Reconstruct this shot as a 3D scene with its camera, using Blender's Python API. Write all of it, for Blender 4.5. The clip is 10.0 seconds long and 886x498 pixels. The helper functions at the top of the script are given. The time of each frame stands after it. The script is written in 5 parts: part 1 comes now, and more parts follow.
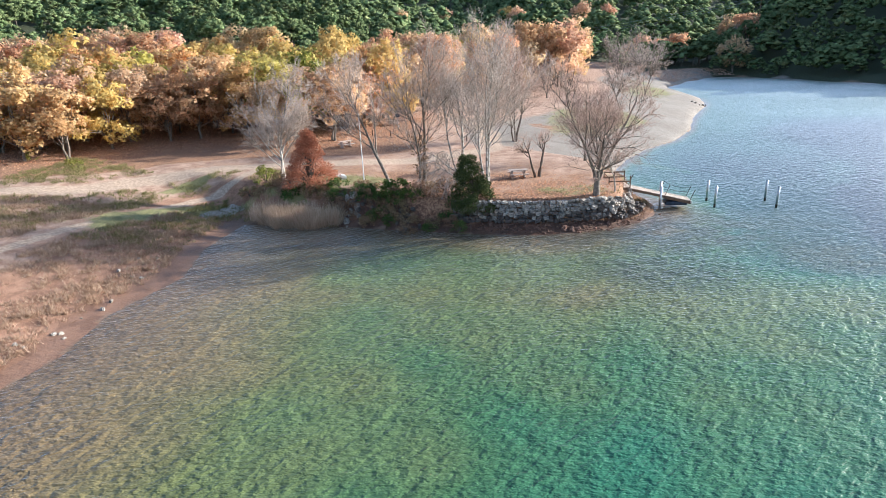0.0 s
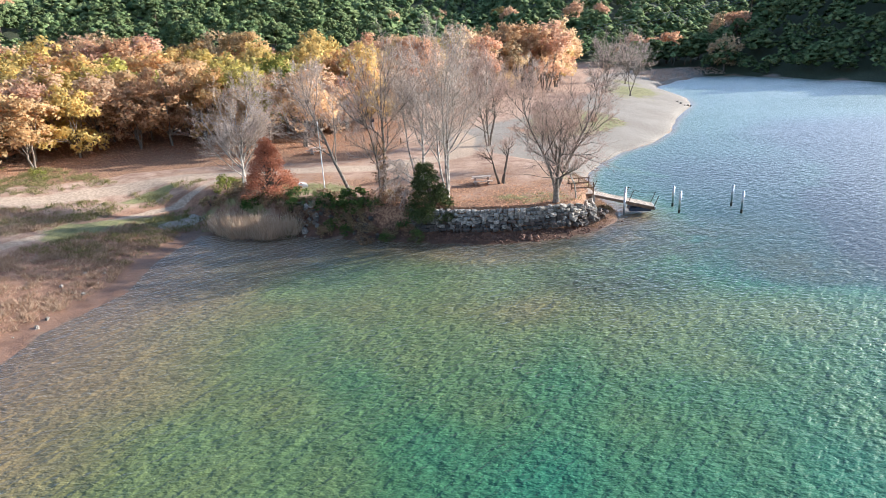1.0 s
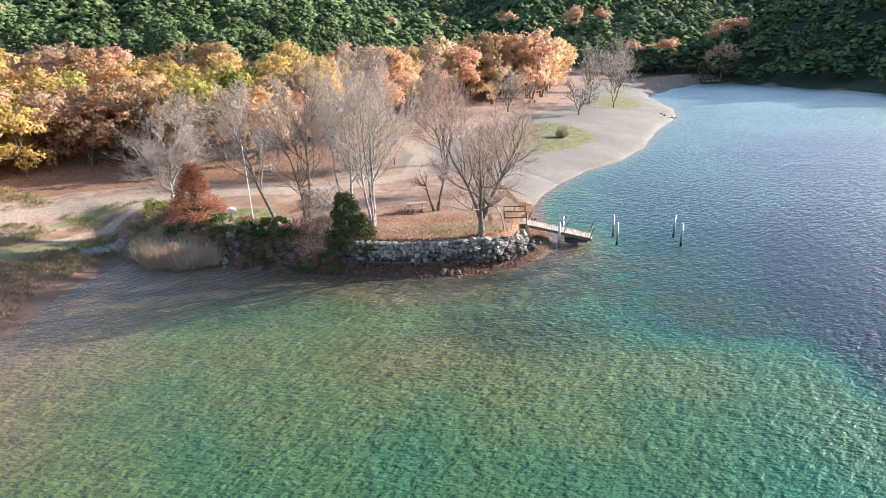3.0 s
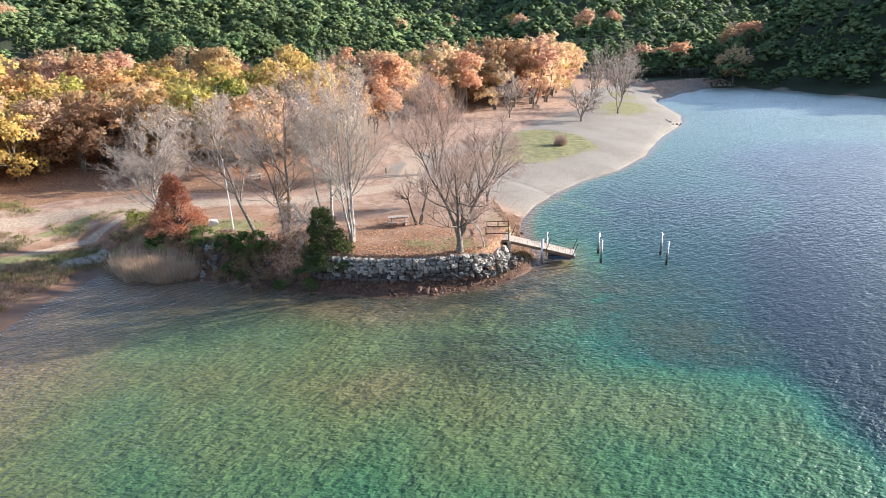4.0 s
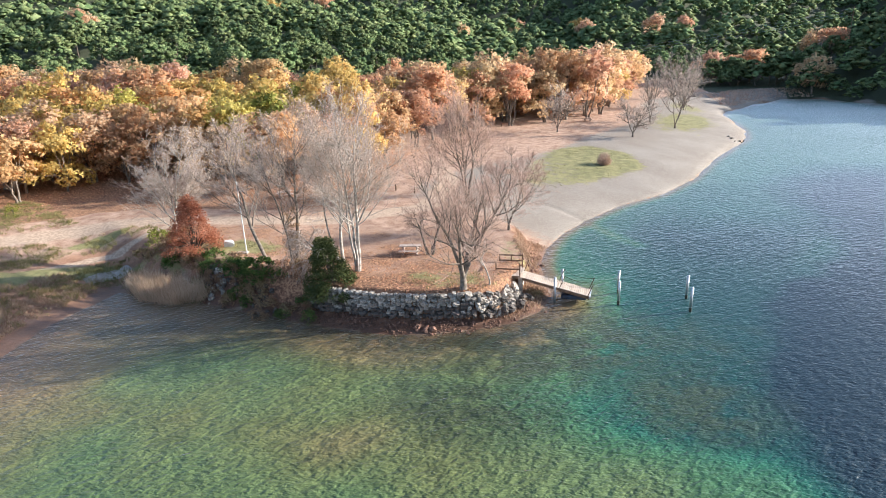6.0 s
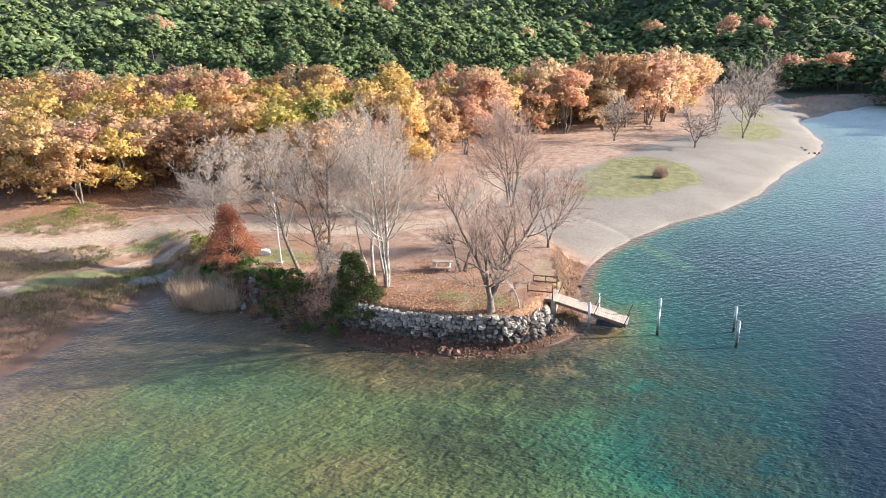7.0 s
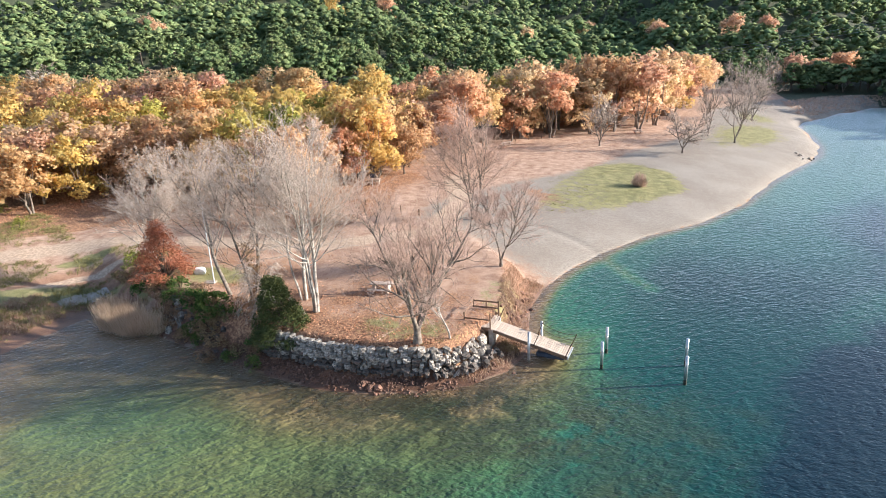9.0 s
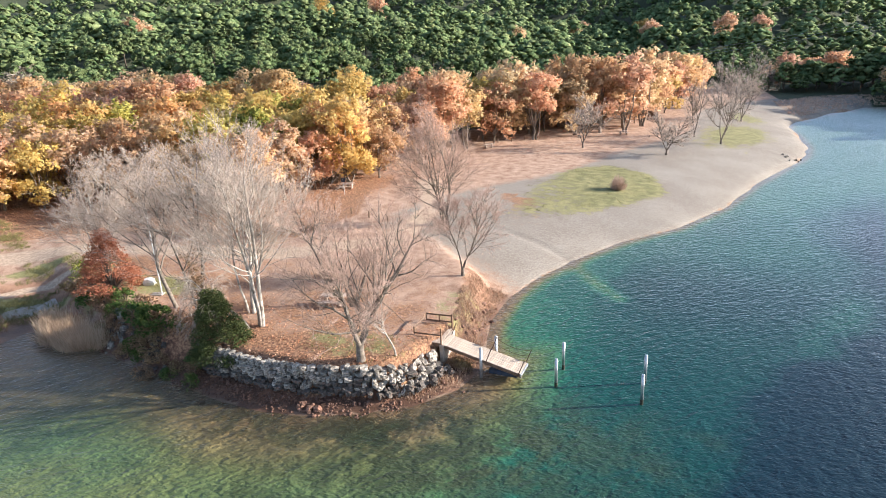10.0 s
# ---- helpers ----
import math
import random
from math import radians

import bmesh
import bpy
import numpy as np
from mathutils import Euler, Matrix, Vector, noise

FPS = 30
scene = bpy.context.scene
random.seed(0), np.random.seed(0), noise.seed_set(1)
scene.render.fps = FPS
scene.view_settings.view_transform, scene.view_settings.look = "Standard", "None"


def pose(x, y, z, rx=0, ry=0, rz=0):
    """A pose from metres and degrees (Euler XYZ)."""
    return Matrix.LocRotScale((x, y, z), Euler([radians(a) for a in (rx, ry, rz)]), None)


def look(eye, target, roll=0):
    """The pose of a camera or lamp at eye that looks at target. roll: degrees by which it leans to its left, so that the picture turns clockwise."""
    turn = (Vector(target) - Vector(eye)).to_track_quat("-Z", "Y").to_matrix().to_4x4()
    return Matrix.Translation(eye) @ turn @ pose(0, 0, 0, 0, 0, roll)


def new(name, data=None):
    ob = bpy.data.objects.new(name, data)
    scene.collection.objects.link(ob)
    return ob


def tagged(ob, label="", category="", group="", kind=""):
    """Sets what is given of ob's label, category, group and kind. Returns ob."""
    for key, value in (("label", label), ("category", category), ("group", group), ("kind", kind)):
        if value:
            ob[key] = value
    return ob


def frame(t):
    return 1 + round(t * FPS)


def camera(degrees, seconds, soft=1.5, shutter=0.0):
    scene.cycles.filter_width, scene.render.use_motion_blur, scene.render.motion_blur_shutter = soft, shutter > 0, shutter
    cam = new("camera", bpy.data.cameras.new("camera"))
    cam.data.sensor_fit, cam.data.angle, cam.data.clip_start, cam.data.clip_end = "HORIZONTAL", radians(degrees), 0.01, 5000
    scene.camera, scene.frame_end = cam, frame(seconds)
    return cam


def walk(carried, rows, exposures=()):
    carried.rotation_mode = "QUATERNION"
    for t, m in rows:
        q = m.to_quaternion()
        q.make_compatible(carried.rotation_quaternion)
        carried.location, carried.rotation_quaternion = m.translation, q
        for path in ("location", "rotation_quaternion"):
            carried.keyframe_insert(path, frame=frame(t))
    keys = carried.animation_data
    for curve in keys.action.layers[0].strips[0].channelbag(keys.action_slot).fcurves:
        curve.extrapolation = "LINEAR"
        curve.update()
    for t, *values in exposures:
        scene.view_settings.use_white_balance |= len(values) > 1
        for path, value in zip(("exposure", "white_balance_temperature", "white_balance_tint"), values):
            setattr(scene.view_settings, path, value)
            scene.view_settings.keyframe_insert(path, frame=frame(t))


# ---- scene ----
cam = camera(74.5, 10.0, soft=0.85)
PATH = [
    (0, (2.171, -3.16, 14.127), (2.026, -1.272, 13.483), -2.4),
    (0.5, (3.853, -2.563, 14.203), (3.708, -0.675, 13.56), -2.8),
    (1, (5.639, -1.927, 14.434), (5.491, -0.039, 13.791), -3.0),
    (1.5, (7.509, -1.214, 14.714), (7.353, 0.674, 14.073), -3.0),
    (2, (9.327, -0.448, 15.057), (9.166, 1.441, 14.418), -3.0),
    (2.5, (10.959, 0.465, 15.423), (10.791, 2.353, 14.786), -2.9),
    (4, (15.062, 2.774, 16.619), (14.839, 4.658, 15.986), -2.6),
    (4.5, (16.149, 3.563, 16.973), (15.892, 5.445, 16.344), -2.6),
    (5, (17.087, 4.377, 17.363), (16.797, 6.254, 16.737), -2.5),
    (5.5, (18.095, 5.145, 17.816), (17.759, 7.015, 17.192), -2.5),
    (6, (19.019, 6.026, 18.192), (18.586, 7.878, 17.575), -2.4),
    (6.2, (19.368, 6.4, 18.28), (18.875, 8.239, 17.668), -2.4),
    (7.3, (21.401, 9.019, 19.134), (20.751, 10.811, 18.53), -2.2),
    (7.5, (21.817, 9.528, 19.202), (21.16, 11.318, 18.6), -2.1),
    (8, (22.776, 10.786, 19.279), (22.114, 12.574, 18.677), -2.2),
    (8.5, (23.759, 12.14, 19.279), (23.098, 13.928, 18.675), -2.4),
    (9, (24.85, 13.56, 19.275), (24.19, 15.348, 18.67), -2.5),
    (9.5, (26.038, 15.088, 19.221), (25.379, 16.877, 18.617), -2.7),
    (10, (27.271, 16.688, 19.192), (26.613, 18.478, 18.588), -2.7),
]
walk(cam, [(t, look(eye, target, roll)) for t, eye, target, roll in PATH], [(0, 1.12, 5780, 8.5), (5, 1.14, 6000, 10), (10, 1.15, 6150, 11)])

# ---- world, sun, exposure ----
SUN_AZ, SUN_EL = 69.0, 19.0          # clockwise from +y; degrees
world = bpy.data.worlds.new("sky")
scene.world = world
world.use_nodes = True
wt = world.node_tree
sky = wt.nodes.new("ShaderNodeTexSky")
sky.sky_type, sky.sun_disc = "NISHITA", False
sky.sun_elevation, sky.sun_rotation = radians(SUN_EL), radians(SUN_AZ)
sky.altitude, sky.air_density, sky.dust_density = 500, 1.0, 1.5
wt.links.new(sky.outputs[0], wt.nodes["Background"].inputs[0])
wt.nodes["Background"].inputs[1].default_value = 0.135
sun_data = bpy.data.lights.new("sun", "SUN")
sun_data.energy, sun_data.angle, sun_data.color = 5.0, radians(0.53), (1.0, 0.92, 0.80)
sun = new("sun", sun_data)
SUN_DIR = Vector((math.sin(radians(SUN_AZ)), math.cos(radians(SUN_AZ)), math.tan(radians(SUN_EL)))).normalized()
sun.matrix_world = look(SUN_DIR * 300, (0, 0, 0))


# ---- node helpers ----
def nd(nt, kind, props=None, **ins):
    """A shader node; inputs by name (underscores for spaces) or i0, i1 for index; sockets are linked, values set."""
    n = nt.nodes.new(kind)
    props = props or {}
    if "data_type" in props:
        n.data_type, n.blend_type = props["data_type"], props["blend_type"]
    if "operation" in props:
        n.operation, n.use_clamp = props["operation"], props["use_clamp"]
    if "interpolation_type" in props:
        n.interpolation_type = props["interpolation_type"]
    if "attribute_name" in props:
        n.attribute_name = props["attribute_name"]
    for k, v in ins.items():
        s = n.inputs[int(k[1:])] if k[0] == "i" and k[1:].isdigit() else n.inputs[k.replace("_", " ")]
        if isinstance(v, bpy.types.NodeSocket):
            nt.links.new(v, s)
        else:
            s.default_value = v
    return n


def ramp(nt, fac, stops, interp="LINEAR"):
    n = nd(nt, "ShaderNodeValToRGB", Fac=fac)
    n.color_ramp.interpolation = interp
    e = n.color_ramp.elements
    while len(e) < len(stops):
        e.new(0.5)
    for el, (p, c) in zip(e, stops):
        el.position = p
        el.color = (*c, 1) if len(c) == 3 else c
    return n.outputs[0]


def mixc(nt, fac, a, b, mode="MIX"):
    n = nd(nt, "ShaderNodeMix", {"data_type": "RGBA", "blend_type": mode})
    for i, v in ((0, fac), (6, a), (7, b)):
        if isinstance(v, bpy.types.NodeSocket):
            nt.links.new(v, n.inputs[i])
        else:
            n.inputs[i].default_value = (*v, 1) if isinstance(v, tuple) and len(v) == 3 else v
    return n.outputs[2]


def mathn(nt, op, a, b=0.0, clamp=False):
    return nd(nt, "ShaderNodeMath", {"operation": op, "use_clamp": clamp}, i0=a, i1=b).outputs[0]


def noisen(nt, vec, scale, detail=4.0, rough=0.55):
    return nd(nt, "ShaderNodeTexNoise", Vector=vec, Scale=scale, Detail=detail, Roughness=rough).outputs[0]


def band(nt, v, lo, hi):
    return nd(nt, "ShaderNodeMapRange", {"interpolation_type": "SMOOTHSTEP"}, Value=v, From_Min=lo, From_Max=hi).outputs[0]


def material(name):
    m = bpy.data.materials.new(name)
    m.use_nodes = True
    nt = m.node_tree
    nt.nodes.clear()
    out = nt.nodes.new("ShaderNodeOutputMaterial")
    return m, nt, out


def place(nt):
    return nd(nt, "ShaderNodeNewGeometry").outputs["Position"]


def objco(nt):
    return nd(nt, "ShaderNodeTexCoord").outputs["Object"]


def simple(name, dark, light, scale, rough=0.8, bump=0.3, metal=0.0, dist=0.02, second=None, local=True, vary=0.0):
    """A surface with colour that varies at two scales, and relief."""
    m, nt, out = material(name)
    co = objco(nt) if local else place(nt)
    a, b = noisen(nt, co, scale), noisen(nt, co, scale * 7.3, 3)
    f = mathn(nt, "ADD", mathn(nt, "MULTIPLY", a, 0.65), mathn(nt, "MULTIPLY", b, 0.35))
    col = ramp(nt, f, [(0.4, dark), (0.6, light)])
    if second:
        col = mixc(nt, band(nt, noisen(nt, co, scale * 0.6, 5, 0.7), 0.52, 0.64), col, second)
    if vary:
        r = nd(nt, "ShaderNodeObjectInfo").outputs["Random"]
        k = nd(nt, "ShaderNodeMapRange", Value=r, To_Min=1 - vary, To_Max=1 + vary).outputs[0]
        hsv = nd(nt, "ShaderNodeHueSaturation", Value=k, Color=col)
        col = hsv.outputs[0]
    bs = nd(nt, "ShaderNodeBsdfPrincipled", Base_Color=col, Roughness=rough, Metallic=metal)
    if bump:
        bn = nd(nt, "ShaderNodeBump", Strength=bump, Distance=dist, Height=f)
        nt.links.new(bn.outputs[0], bs.inputs["Normal"])
    nt.links.new(bs.outputs[0], out.inputs[0])
    return m


def foliage(name, stops, vary=0.12, trans=0.35, hue=0.02):
    """Leaves: colour differs leaf by leaf and tree by tree, with light let through."""
    m, nt, out = material(name)
    isl = nd(nt, "ShaderNodeNewGeometry").outputs["Random Per Island"]
    rnd = nd(nt, "ShaderNodeObjectInfo").outputs["Random"]
    big = mathn(nt, "ADD", mathn(nt, "MULTIPLY", noisen(nt, objco(nt), 0.45, 2), 0.5), mathn(nt, "MULTIPLY", noisen(nt, place(nt), 0.11, 2), 0.5))
    f = mathn(nt, "ADD", mathn(nt, "MULTIPLY", isl, 0.45), mathn(nt, "MULTIPLY", big, 0.55))
    col = ramp(nt, f, stops)
    k = nd(nt, "ShaderNodeMapRange", Value=rnd, To_Min=1 - vary, To_Max=1 + vary).outputs[0]
    h = nd(nt, "ShaderNodeMapRange", Value=mathn(nt, "FRACT", mathn(nt, "MULTIPLY", rnd, 7.31)), To_Min=0.5 - hue, To_Max=0.5 + hue).outputs[0]
    col = nd(nt, "ShaderNodeHueSaturation", Value=k, Hue=h, Color=col).outputs[0]
    d = nd(nt, "ShaderNodeBsdfPrincipled", Base_Color=col, Roughness=0.8, Specular_IOR_Level=0.12)
    t = nd(nt, "ShaderNodeBsdfTranslucent", Color=col)
    mx = nd(nt, "ShaderNodeMixShader", Fac=trans)
    nt.links.new(d.outputs[0], mx.inputs[1])
    nt.links.new(t.outputs[0], mx.inputs[2])
    nt.links.new(mx.outputs[0], out.inputs[0])
    return m


def needle_material():
    """Pine foliage: tufts of needles as fine relief, gaps painted dark for the shade between tufts, pale tips; colour
    differs by tree.
    """
    m, nt, out = material("pine needles")
    co = place(nt)
    isl = nd(nt, "ShaderNodeNewGeometry").outputs["Random Per Island"]
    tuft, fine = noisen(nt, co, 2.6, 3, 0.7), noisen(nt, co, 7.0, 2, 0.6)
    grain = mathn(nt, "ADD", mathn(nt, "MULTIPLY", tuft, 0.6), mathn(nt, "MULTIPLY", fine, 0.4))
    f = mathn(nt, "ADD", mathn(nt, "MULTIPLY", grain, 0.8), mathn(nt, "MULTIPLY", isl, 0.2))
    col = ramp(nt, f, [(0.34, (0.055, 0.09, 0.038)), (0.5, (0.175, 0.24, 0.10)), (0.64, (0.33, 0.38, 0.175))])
    tree = noisen(nt, co, 0.13, 2, 0.6)
    val = nd(nt, "ShaderNodeMapRange", Value=tree, From_Min=0.3, From_Max=0.7, To_Min=0.7, To_Max=1.35).outputs[0]
    hue = nd(nt, "ShaderNodeMapRange", Value=noisen(nt, co, 0.21, 2), From_Min=0.3, From_Max=0.7, To_Min=0.475, To_Max=0.525).outputs[0]
    col = nd(nt, "ShaderNodeHueSaturation", Value=val, Hue=hue, Color=col).outputs[0]
    bn = nd(nt, "ShaderNodeBump", Strength=0.9, Distance=0.45, Height=grain).outputs[0]
    d = nd(nt, "ShaderNodeBsdfPrincipled", Base_Color=col, Roughness=0.85, Specular_IOR_Level=0.1, Normal=bn)
    t = nd(nt, "ShaderNodeBsdfTranslucent", Color=col)
    mx = nd(nt, "ShaderNodeMixShader", Fac=0.25)
    nt.links.new(d.outputs[0], mx.inputs[1])
    nt.links.new(t.outputs[0], mx.inputs[2])
    nt.links.new(mx.outputs[0], out.inputs[0])
    return m


# ---- the plan: lake, terrace, masks ----
LAKE = np.array([(-24, -10), (-21, 10), (-20.5, 19), (-19.7, 22), (-20.3, 27), (-18.7, 33), (-20, 39), (-19.5, 46), (-15.5, 45.2),
    (-10, 44.6), (-5.5, 43.5), (-1, 42.4), (2.5, 41.6), (6, 41.2), (9, 41.5), (12, 42.5), (14.8, 44.1), (16.8, 46.5), (17.6, 49.5),
    (16.2, 56.7), (16.5, 61.4), (18.1, 67), (20.9, 73), (24.7, 79.5), (30.6, 86.2), (36.5, 97), (42, 112), (48.3, 126), (54, 139),
    (56.8, 151), (58.5, 167), (59, 182), (61.5, 194), (76, 219.5), (90, 238), (100, 238), (108, 211), (116, 175), (135, 120), (170, 60),
    (200, -100), (0, -250), (-40, -80)], float)
TERRACE = np.array([(-45, 66), (-34, 59.5), (-26, 56.5), (-20.5, 53), (-17, 50.2), (-12.5, 48.6), (-10, 47.4), (-7, 46.2), (-3.5, 45.0),
    (0, 44.2), (2.6, 43.7), (5.3, 43.4), (7.8, 43.4), (10.6, 43.75), (12.3, 44.2), (13.4, 45.1), (14.0, 46.4), (14.6, 48.5), (15.2, 51.5), (14.2, 56),
    (13, 62), (5, 70), (-20, 75)], float)
OAKS = np.array([(-120, 64), (-52, 60), (-45, 60), (-43, 66), (-38, 71), (-28, 73), (-18, 72), (-13, 76), (-11, 84), (-8, 95), (-1, 119),
    (6, 128), (12, 136), (22, 143), (27, 160), (33, 205), (44, 262), (34, 275), (18, 215), (4, 168), (-10, 140), (-28, 122), (-60, 110), (-120, 96)], float)
EDGE = np.array([(-400, 80), (-120, 97), (-60, 111), (-28, 123), (-10, 141), (4, 169), (18, 216), (36, 278), (110, 330), (220, 420)], float)
ROAD = np.array([(-75, 30), (-44, 46.5), (-37.5, 49.5), (-33, 54.5), (-27, 58), (-20, 59), (-12, 59.5), (-4, 62), (3, 68), (3, 80), (-2, 92)], float)
TRACK = np.array([(-40, 22), (-32.3, 33.5), (-31.5, 40), (-29.0, 45.5), (-26, 50.5), (-22.6, 53.5), (-22, 57)], float)
LAWN = np.array([(11, 80), (19, 82.3), (25, 89.5), (30, 97), (28, 106.5), (21.5, 110.5), (15, 106), (11.5, 95)], float)
OAK_FLOOR = np.array([(-75, 44), (-44, 51), (-38, 55), (-34, 60), (-27, 62.6), (-20, 62.8), (-12, 63), (-6, 66), (-4, 75), (-9, 90), (-60, 80)], float)


def seg_dist(p, a, b):
    ab = b - a
    t = np.clip(((p - a) @ ab) / (ab @ ab), 0, 1)
    return np.hypot(*(p - a - t[:, None] * ab).T)


def line_dist(p, line):
    d = np.full(len(p), 1e9)
    for a, b in zip(line[:-1], line[1:]):
        d = np.minimum(d, seg_dist(p, a, b))
    return d


def inside(p, poly):
    n = np.zeros(len(p), int)
    for (x0, y0), (x1, y1) in zip(poly, np.roll(poly, -1, 0)):
        c = (y0 > p[:, 1]) != (y1 > p[:, 1])
        with np.errstate(divide="ignore", invalid="ignore"):
            n += c & (p[:, 0] < (x1 - x0) * (p[:, 1] - y0) / (y1 - y0 + 1e-12) + x0)
    return n % 2 == 1


def poly_dist(p, poly):
    """Distance to a closed outline, positive inside."""
    d = line_dist(p, np.vstack([poly, poly[:1]]))
    return np.where(inside(p, poly), d, -d)


def step(v, lo, hi):
    t = np.clip((v - lo) / (np.asarray(hi, float) - lo), 0, 1)
    return t * t * (3 - 2 * t)


def behind(p, line):
    """Signed distance to an open line: positive to the left of its direction."""
    d, sgn = np.full(len(p), 1e9), np.ones(len(p))
    for a, b in zip(line[:-1], line[1:]):
        e = seg_dist(p, a, b)
        s = np.sign((b[0] - a[0]) * (p[:, 1] - a[1]) - (b[1] - a[1]) * (p[:, 0] - a[0]))
        sgn = np.where(e < d, s, sgn)
        d = np.minimum(d, e)
    return d * sgn


def wobble(x, y, s, k=0.0):
    """Smooth uneven values about -1 to 1 with a wave length of about s metres."""
    a = np.sin(x / s * 4.1 + 1.3 * np.sin(y / s * 2.7 + k) + k) * np.cos(y / s * 3.7 + 1.1 * np.sin(x / s * 3.1 + k * 2))
    b = np.sin((x * 0.8 + y * 0.6) / s * 7.9 + k * 3) * np.sin((y * 0.8 - x * 0.6) / s * 8.7 + 1.7 * k)
    return 0.65 * a + 0.35 * b


def shelf(x, y):
    """1 past the edge of the lake's shallow shelf."""
    ex = np.interp(y, [-60, 0, 26, 33, 42, 50, 57, 64, 75, 90, 120, 150, 230], [30.5, 30.5, 29.6, 29.9, 30.6, 33.2, 38, 42, 43, 43, 52, 63, 96])
    return x - ex + 1.2 * wobble(x, y, 9, 2.0)


def height(x, y):
    x, y = np.atleast_1d(np.asarray(x, float)), np.atleast_1d(np.asarray(y, float))
    p = np.stack([x, y], 1)
    d = -poly_dist(p, LAKE)
    dl = np.maximum(d, 0)
    bay = 2.5 * (1 - np.exp(-dl / 8.0)) + 0.02 * np.minimum(dl, 60)
    left = 0.15 * np.minimum(dl, 22) + 0.05 * np.clip(dl - 22, 0, 40)
    w = step(-x, 8, 15) * step(-y, -62, -52)
    low = 0.34 * np.minimum(dl, 1.4)
    ws = step(-y, -50.5, -48.5) * step(x, -12, -6)
    z = bay * (1 - w) + left * w
    z = z * (1 - ws) + low * ws
    dt = poly_dist(p, TERRACE)
    soft = 0.25 + 1.9 * step(-x, 1, 6) + 0.5 * step(-x, 9, 13) + 0.2 * step(-x, 16, 20) + 1.5 * step(y, 50.5, 53)
    top = 2.35 + 0.45 * step(-x, 4, 13) + 0.25 * step(y, 60, 75)
    top = top + (0.012 * np.maximum(dt, 0))
    rise = step(dt, -soft, 0.15)
    z = np.where(rise > 0, np.maximum(z, z + (top - z) * rise), z)
    s = behind(p, EDGE)
    z = z + step(s, -70, 0) * (1.5 + 3.5 * step(-x, 10, 60)) * (d > 0)
    slope = 0.15 + 0.035 * step(-x, -10, 70)
    up = np.maximum(s, 0)
    z = z + 0.27 * np.minimum(up, 120) * step(x, 5, 70) * step(y, 230, 290)
    z = z + slope * np.minimum(up, 165 + 25 * wobble(x, y, 190, 1.0)) - 7 * step(up, 190, 280) + 0.03 * np.clip(up - 300, 0, 900) * step(up, 300, 400) + (4.5 * wobble(x, y, 75) + 1.6 * wobble(x, y, 27, 2.0)) * step(up, 5, 60)
    e = np.maximum(x - np.interp(y, [-60, 60, 120, 175, 211, 243, 262, 330, 450, 800], [212, 178, 143, 123, 114, 100, 84, 108, 150, 240]), 0)
    z = np.where(d > 0, np.maximum(z, 0.43 * np.minimum(e, 92) * step(e, 0, 14) + 0.05 * np.clip(e - 92, 0, 300)), z)
    far = np.hypot(x - 20, y - 60)
    z = z + 130 * step(far, 430, 1000) * (0.8 + 0.4 * wobble(x, y, 260, 1.0))
    gully = np.exp(-(line_dist(p, np.array([(8, 76.5), (13, 75.5), (17, 74), (20.5, 72)])) / 0.35) ** 2)
    z = z - 0.16 * gully * (d > 0)
    z = z + (d > 1.5) * (0.015 + 0.035 * (y < 62)) * wobble(x, y, 3.5)
    off = np.maximum(-d, 0)
    bed = -0.125 * off ** 0.95 * (0.92 + 0.16 * wobble(x, y, 9)) * (1 + 1.6 * step(x, -12, -2) * step(y, 29, 37))
    bed = np.maximum(bed, -3.0) * (1 + 2.6 * step(x, 17, 30) * step(y, 26, 36) * (off < 60) * np.clip(1.5 - off / 16, 0, 1))
    bed = np.minimum(bed, -1.9 * np.minimum(off, 1.9) * step(x, 16, 18.5) * step(y, 48, 57))
    bed = np.maximum(bed, -(2.9 + 1.8 * step(x, 17, 30) * step(y, 24, 34) * step(-y, -80, -62) + 0.7 * step(y, 56, 72) * step(-y, -104, -84)))
    bed = bed - 6 * step(shelf(x, y), -1.0, 4.0 + 9 * step(y, 55, 75)) * (1 - step(y, 80, 115))
    bed = np.maximum(bed, -11)
    return np.where(d > 0, z, bed)


def gz(x, y):
    return float(height(x, y)[0])


